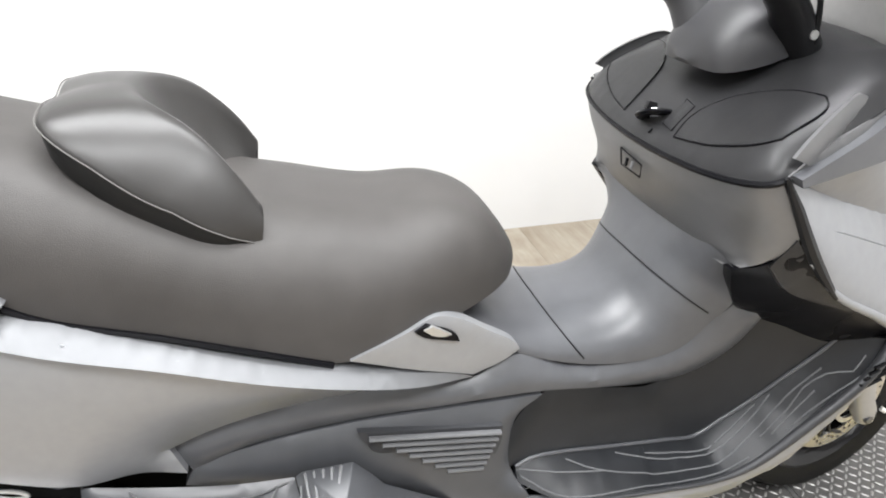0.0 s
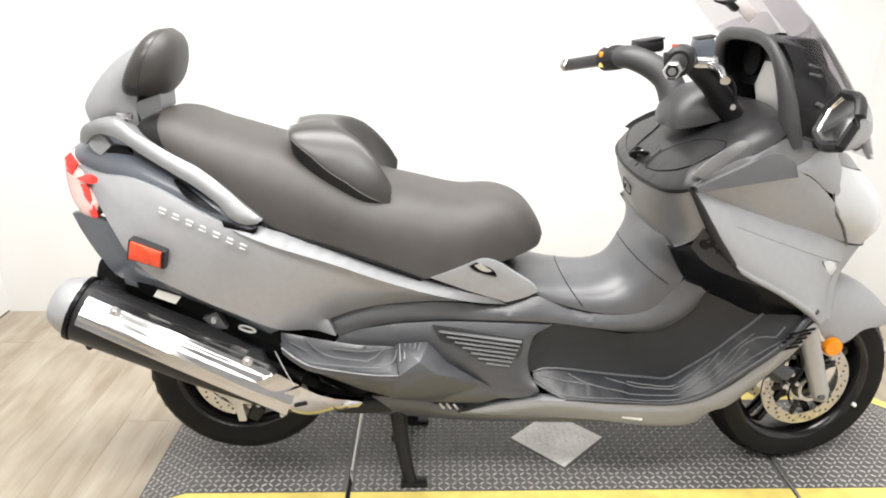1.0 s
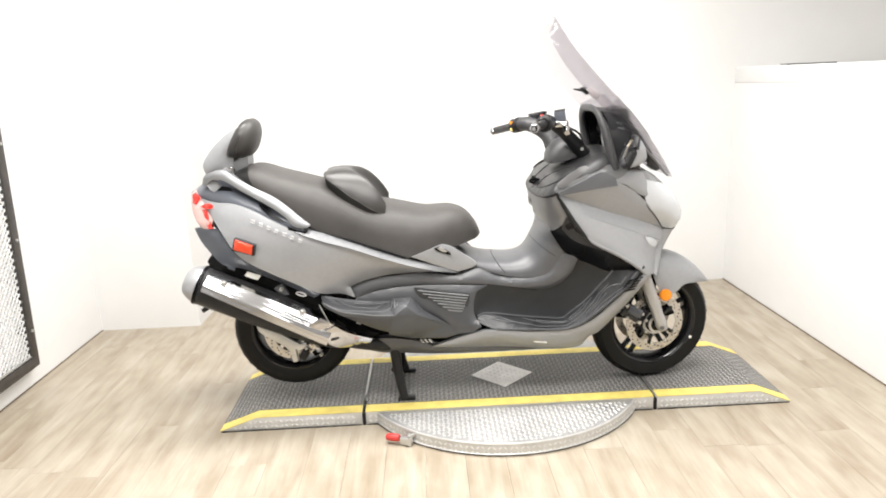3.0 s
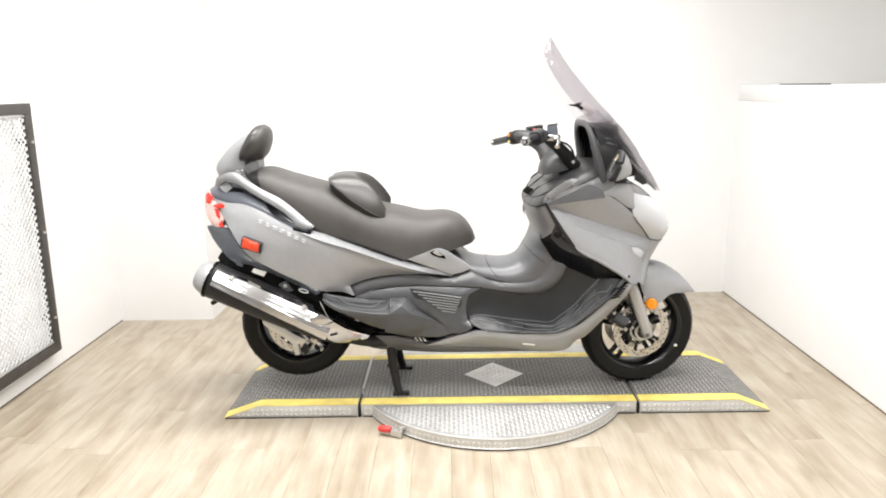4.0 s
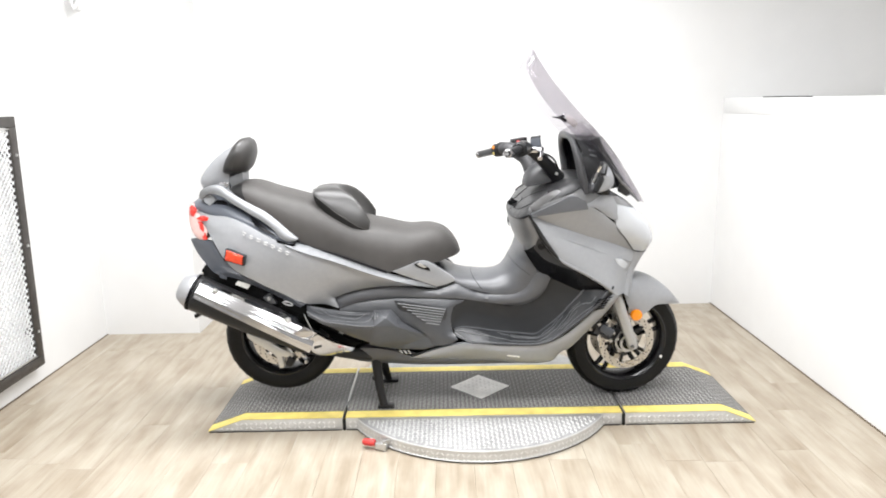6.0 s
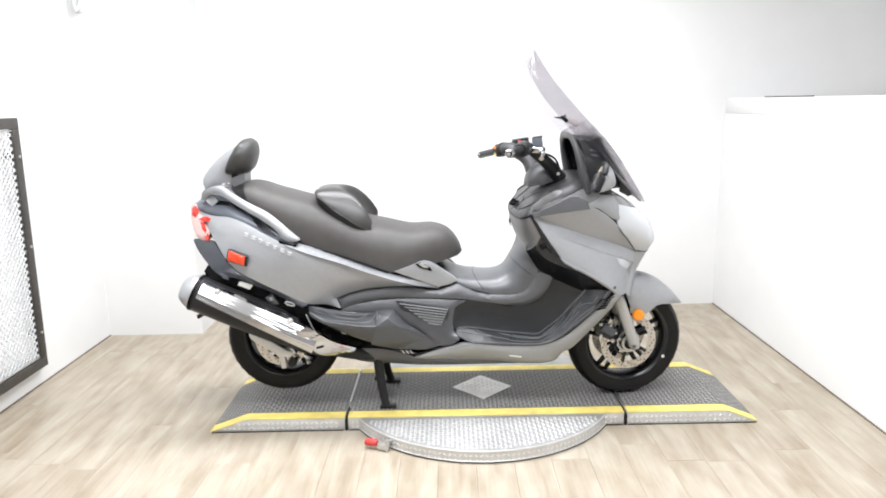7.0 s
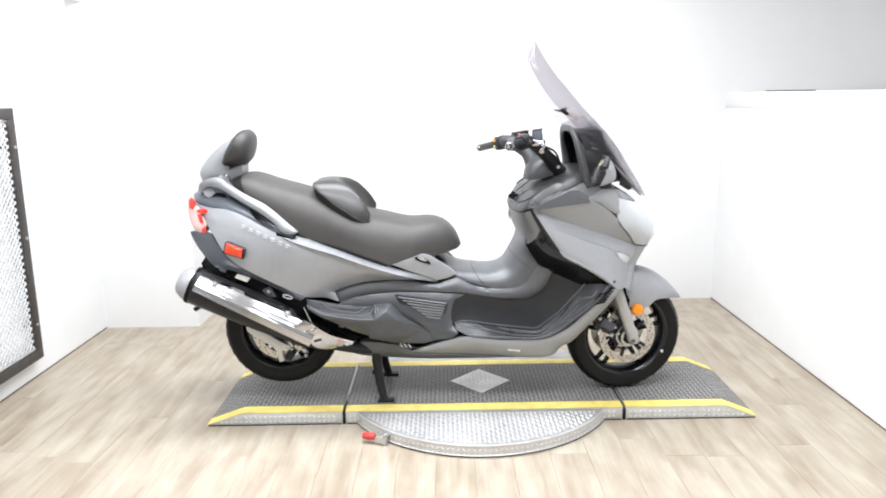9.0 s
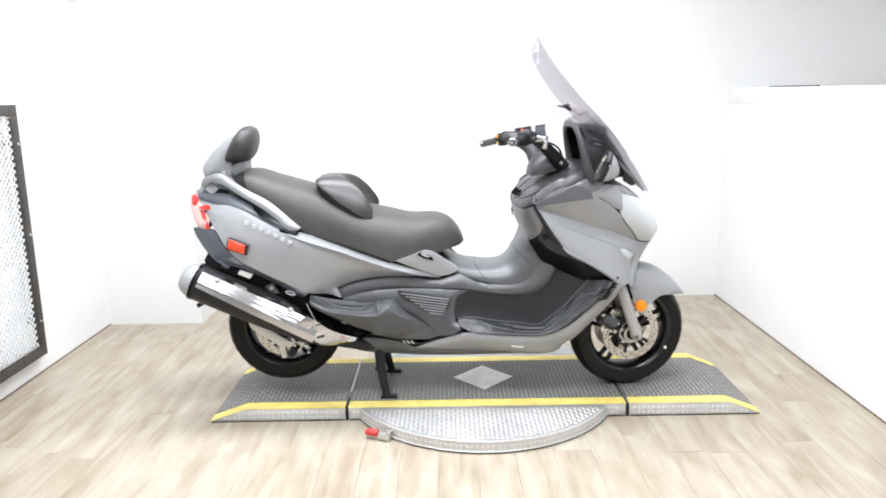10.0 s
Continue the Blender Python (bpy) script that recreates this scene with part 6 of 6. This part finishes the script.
def shell_bm(s0, s1, a0, a1, r0, r1, ns=24, na=18, wall=0.002, taper=0.0, warp=None):
    """A plate bent round the silencer: along s, round a (degrees above the outward side)."""
    bm = bmesh.new()
    rows = []
    for i in range(ns + 1):
        k = i / ns
        row = []
        for j in range(na + 1):
            a = radians(a0 + taper * k + (a1 - taper * k * 0.3 - a0 - taper * k) * j / na)
            r = r0 + (r1 - r0) * k + (warp(k, j / na) if warp else 0)
            s = s0 + (s1 - s0) * k
            row.append(bm.verts.new(AX0 + d * s + (Vector((0, -1, 0)) * math.cos(a) + up * math.sin(a)) * r))
        rows.append(row)
    for r, s in zip(rows, rows[1:]):
        for j in range(na):
            bm.faces.new((r[j], r[j + 1], s[j + 1], s[j]))
    bmesh.ops.recalc_face_normals(bm, faces=bm.faces[:])
    bmesh.ops.solidify(bm, geom=bm.faces[:], thickness=wall)
    return bm


def folded(k, j):
    """Three flat folds across the shield, the upper one the widest."""
    for lo, hi in ((0.0, 6 / 36), (6 / 36, 16 / 36), (16 / 36, 1.001)):
        if lo <= j < hi:
            half, off = radians(59 * (hi - lo)), radians(118 * (j - (lo + hi) / 2))
            return 0.083 * (math.cos(half) / math.cos(off) - 1) + 0.007 + 0.0006 * math.sin(j * 60) * (0.5 + 0.5 * math.sin(9 * k + 5 * j))


part("heat_shield", shell_bm(0.022, 0.555, 6, 112, 0.083, 0.078, na=72, ns=40, taper=-24, warp=folded), M_CHROME, sc, "polished chrome silencer heat shield", sharp=20)
ARROW = [(-0.676, -0.282, 0.456), (-0.595, -0.284, 0.497), (-0.542, -0.287, 0.465), (-0.655, -0.279, 0.427)]
sheet("shield_tip", ARROW, M_CHROME, sc, "polished angled shield end", both=False, bulge=0.003, soft=0.006, thick=0.012)
NOSEC = [(-0.625, -0.276, 0.420), (-0.540, -0.287, 0.461), (-0.494, -0.272, 0.426), (-0.398, -0.222, 0.375), (-0.411, -0.218, 0.358), 
     (-0.540, -0.242, 0.352), (-0.584, -0.258, 0.379)]
sheet("front_heat_shield", NOSEC, M_CHROME, sc, "polished chrome front heat shield", both=False, bulge=0.004, soft=0.008, thick=0.02)
part("shield_slot", box_bm((0.034, 0.008, 0.010), [(-0.547, -0.268, 0.400)][0], 0.003, (0, -14, 0)), M_BLACK, sc)
for q in [(-0.964, -0.270, 0.655), (-0.667, -0.270, 0.521)]:
    part("shield_bolt", lathe_bm([(0.002, -0.006), (0.006, -0.006), (0.008, -0.003), (0.012, -0.002), (0.013, 0.004)], 16, closed=False, at=q), M_ALU, sc, "shield bolt")
part("header_pipe", tube_bm([AX0 + d * 0.56, AX0 + d * 0.68 + Vector((0, 0.04, -0.01)), Vector((-0.30, -0.10, 0.30)), Vector((-0.10, -0.06, 0.30))], [0.04, 0.03, 0.026, 0.026], 16, smooth_step=0.03), M_MUFF, sc)
part("shield_strap", tube_bm([(-0.598, -0.268, 0.548), (-0.580, -0.278, 0.512), (-0.556, -0.287, 0.466)], 0.0016, 8, smooth_step=0.02), M_ALU, sc, "thin bright strap")
UNDER = [(-1.033, -0.160, 0.743), (-0.955, -0.160, 0.696), (-0.837, -0.160, 0.651), (-0.719, -0.160, 0.599), (-0.604, -0.160, 0.553), 
     (-0.579, -0.160, 0.486), (-0.483, -0.160, 0.427), (-0.374, -0.160, 0.372), (-0.437, -0.160, 0.352), (-0.580, -0.160, 0.455), 
     (-0.726, -0.160, 0.496), (-0.892, -0.160, 0.576), (-1.021, -0.160, 0.642), (-1.048, -0.160, 0.693)]
sheet("inner_fender", UNDER, M_CORE, sc, "black inner rear mudguard", bulge=0.01, thick=0.05)
sheet("muffler_bracket", [(-0.786, -0.200, 0.604), (-0.751, -0.200, 0.621), (-0.728, -0.200, 0.575), (-0.759, -0.200, 0.576)], M_SIDE, sc, "grey silencer bracket", both=False, bulge=0.004, soft=0.006, thick=0.02)
part("bracket_bolt", lathe_bm([(0.002, -0.006), (0.006, -0.006), (0.009, 0.004)], 12, closed=False, at=[(-0.756, -0.207, 0.601)][0]), M_ALU, sc)
LAB = [(-0.886, -0.200, 0.681), (-0.832, -0.200, 0.662), (-0.848, -0.200, 0.643), (-0.899, -0.200, 0.664)]
sheet("paper_label", LAB, M_LABEL, sc, "pale paper label", both=False, bulge=0.001, thick=0.004)
TAB = [(-0.967, -0.190, 0.719), (-0.939, -0.190, 0.709), (-0.937, -0.190, 0.684), (-0.965, -0.190, 0.694)]
sheet("plate_bracket", TAB, M_BLUEG, sc, both=False, bulge=0.002, thick=0.004)
part("tail_pipe_tip", tube_bm([q for q in [(-1.086, -0.190, 0.522), (-1.042, -0.190, 0.547)]], 0.010, 10), M_BLACK, sc)

# small fittings in the dark space behind the footrest
part("hanging_tag", box_bm((0.011, 0.003, 0.020), (-0.384, -0.200, 0.422), 0.001, (0, 8, 0)), M_LABEL, sc, "small white tag")
for q in ((-0.497, -0.215, 0.478), (-0.452, -0.215, 0.444)):
    part("hose_clamp", tube_bm([Vector(q) + Vector((-0.010, 0, 0.003)), Vector(q) + Vector((0.010, 0, -0.004))], 0.005, 8), M_ALU, sc)
loop = [Vector((-0.678, -0.205, 0.577)) + Vector((0.020 * math.cos(a), 0, 0.007 * math.sin(a) - 0.006 * math.cos(a))) for a in (radians(30 * k) for k in range(13))]
part("hanger_loop", tube_bm(loop, 0.003, 8), M_ALU, sc, "bright hanger loop")
for k in range(3):
    part("stand_spring", tube_bm([Vector((-0.203, -0.190, 0.342)) + Vector((0.018 * k, 0, 0.008 - 0.001 * k)), Vector((-0.203, -0.190, 0.342)) + Vector((0.018 * k + 0.012, 0, -0.008 - 0.001 * k))], 0.0032, 6), M_ALU, sc)
part("spring_rod", tube_bm([(-0.220, -0.188, 0.350), (-0.132, -0.188, 0.330)], 0.003, 6), M_BLACK, sc)

# --- passenger footrest
FR = dict(A0=(-0.597, -0.200, 0.565), A1=(-0.508, -0.208, 0.550), A2=(-0.396, -0.215, 0.535), A3=(-0.316, -0.220, 0.534),
          B0=(-0.583, -0.262, 0.551), B1=(-0.556, -0.283, 0.541), B2=(-0.515, -0.297, 0.523), B3=(-0.435, -0.303, 0.510), B4=(-0.362, -0.305, 0.500), B5=(-0.300, -0.303, 0.497),
          C0=(-0.306, -0.222, 0.545), C1=(-0.231, -0.225, 0.549), R=(-0.251, -0.290, 0.530), S1=(-0.206, -0.224, 0.521), S2=(-0.185, -0.222, 0.491), T=(-0.099, -0.215, 0.430),
          M=(-0.207, -0.283, 0.489), D0=(-0.518, -0.285, 0.505), D1=(-0.395, -0.262, 0.436), D2=(-0.327, -0.255, 0.410), D3=(-0.101, -0.210, 0.409), P=(-0.600, -0.215, 0.540),
          N1=(-0.023, -0.195, 0.372), N2=(-0.096, -0.190, 0.349), N3=(-0.229, -0.200, 0.358), N4=(-0.329, -0.235, 0.393))


def corners(names):
    return [FR[k] for k in names.split()]


trays = sheet("footrest_tray", corners("A0 A1 A2 A3 B5 B4 B3 B2 B1 B0"), M_SIDE, sc, "ribbed dark passenger footrest", plane="xy", bulge=-0.008, soft=0.006, thick=0.012, step=0.009, corner=30)
both_facets("footrest_body", FR, ["P B0 B1 B2 D0", "B2 B3 D1 D0", "B3 B4 D1", "B4 B5 D2 D1", "B5 M D2", "M D3 D2", "M T D3", "B5 R M", "A3 C0 R B5", "C0 C1 R", "C1 S1 R", "S1 M R", "S1 S2 M", "S2 T M", "N4 D2 D3 N3", "D3 T N1", "N3 D3 N1 N2"],
            M_SIDE, trays, "faceted dark grey footrest side", ease=0.0025)
for line_ in ([(-0.570, -0.225, 0.550), (-0.547, -0.243, 0.547), (-0.521, -0.260, 0.543)],
              [(-0.536, -0.212, 0.552), (-0.515, -0.235, 0.545), (-0.480, -0.262, 0.535), (-0.377, -0.275, 0.523), (-0.358, -0.260, 0.527), (-0.341, -0.235, 0.532)],
              [(-0.463, -0.235, 0.536), (-0.380, -0.240, 0.531), (-0.325, -0.225, 0.531)],
              [(-0.538, -0.280, 0.538), (-0.516, -0.287, 0.529), (-0.443, -0.290, 0.521), (-0.376, -0.290, 0.514), (-0.333, -0.287, 0.515), (-0.313, -0.270, 0.523), (-0.308, -0.240, 0.534)]):
    for sgn in (1, -1):
        part("tray_rib", tube_bm([(x, y * sgn, z) for x, y, z in line_], 0.0016, 6, smooth_step=0.015), M_RIB, trays[0 if sgn > 0 else 1])
for sgn in (1, -1):
    part("footrest_lip", tube_bm([(x, (y - 0.001) * sgn, z + 0.002) for x, y, z in corners("B0 B1 B2 B3 B4 B5")], 0.0022, 8, smooth_step=0.015), M_RIB, trays[0 if sgn > 0 else 1])
    for i in range(5):
        a, b = Vector(FR["C0"]).lerp(FR["C1"], 0.06 + 0.18 * i), Vector(FR["B5"]).lerp(FR["R"], 0.1 + 0.15 * i)
        a, b = a.lerp(b, 0.06), a.lerp(b, 0.62 - 0.05 * i)
        part("footrest_rib", tube_bm([(a.x, a.y * sgn, a.z + 0.001), (b.x, b.y * sgn, b.z + 0.001)], 0.0028, 6), M_RIB, trays[0 if sgn > 0 else 1])

# --- rear wheel fittings and centre stand
part("rear_caliper", box_bm((0.038, 0.03, 0.05), (RW.x + 0.045, -0.105, RW.z - 0.10), 0.012, (0, 30, 0)), M_BLACK, sc, "black rear brake caliper")
part("axle_arm", sheet_bm([(-0.895, -0.110, 0.422), (-0.822, -0.110, 0.391), (-0.754, -0.110, 0.344), (-0.700, -0.110, 0.316), (-0.712, -0.110, 0.300), 
     (-0.742, -0.110, 0.301), (-0.736, -0.110, 0.246), (-0.757, -0.110, 0.244), (-0.768, -0.110, 0.296), (-0.825, -0.110, 0.345), 
     (-0.892, -0.110, 0.397)], bulge=0.008, thick=0.03), M_ALU, sc, "cast aluminium axle arm")
for q in [(-0.715, -0.130, 0.330), (-0.691, -0.130, 0.313), (-0.643, -0.130, 0.312), (-0.630, -0.130, 0.280)]:
    part("axle_bolt", lathe_bm([(0.002, -0.008), (0.006, -0.008), (0.009, 0.006)], 10, closed=False, at=q), M_ALU, sc)
for sgn in (1, -1):
    y = -0.13 * sgn
    st = part("stand_leg", tube_bm([(-0.318, y * 0.8, 0.30), (-0.312, y * 0.9, 0.22), (-0.297, y * 1.05, 0.12), (-0.285, y * 1.15, PZ + 0.012)], [0.026, 0.022, 0.019, 0.018], 12, smooth_step=0.03), M_BLACK, sc, "black centre stand leg")
    part("stand_foot", box_bm((0.075, 0.04, 0.014), (-0.275, y * 1.16, PZ + 0.010), 0.004, (0, 0, 0)), M_BLACK, st)
part("stand_crossbar", tube_bm([(-0.325, -0.12, 0.19), (-0.325, 0.12, 0.19)], 0.013, 10), M_BLACK, sc)
part("stand_pedal", tube_bm([(-0.30, 0.13, 0.14), (-0.34, 0.22, 0.15), (-0.42, 0.24, 0.16)], 0.009, 8, smooth_step=0.03), M_BLACK, sc)

# ---------------------------------------------------------------- floor planks
floor = thing("floor", "pale limed-oak plank floor", "floor", (0, 0, 0), kind="structure")
part("subfloor", box_bm((RIGHT - LEFT + 0.3, BACK - FRONT + 0.3, 0.05), ((LEFT + RIGHT) / 2, (FRONT + BACK) / 2, -0.033), 0), M_CORE, floor)
rnd = random.Random(4)
PW, PL = 0.152, 1.22
plank_mesh = mesh_of("plank", box_bm((PW - 0.0006, PL - 0.0006, 0.008), (0, 0, -0.004), 0.0004, segments=1), M_WOOD, 30)
x = LEFT - 0.02
while x < RIGHT + 0.05:
    y = FRONT - rnd.uniform(0.2, 1.1)
    while y < BACK + 0.1:
        y0, y1 = max(y, FRONT - 0.06), min(y + PL, BACK + 0.06)
        if y1 - y0 > 0.02:
            ob = new("plank", plank_mesh)
            ob.location = (x + PW / 2, (y0 + y1) / 2, rnd.uniform(-0.0003, 0.0003))
            ob.scale = (1, (y1 - y0) / PL, 1)
            ob.parent = floor
        y += PL
    x += PW
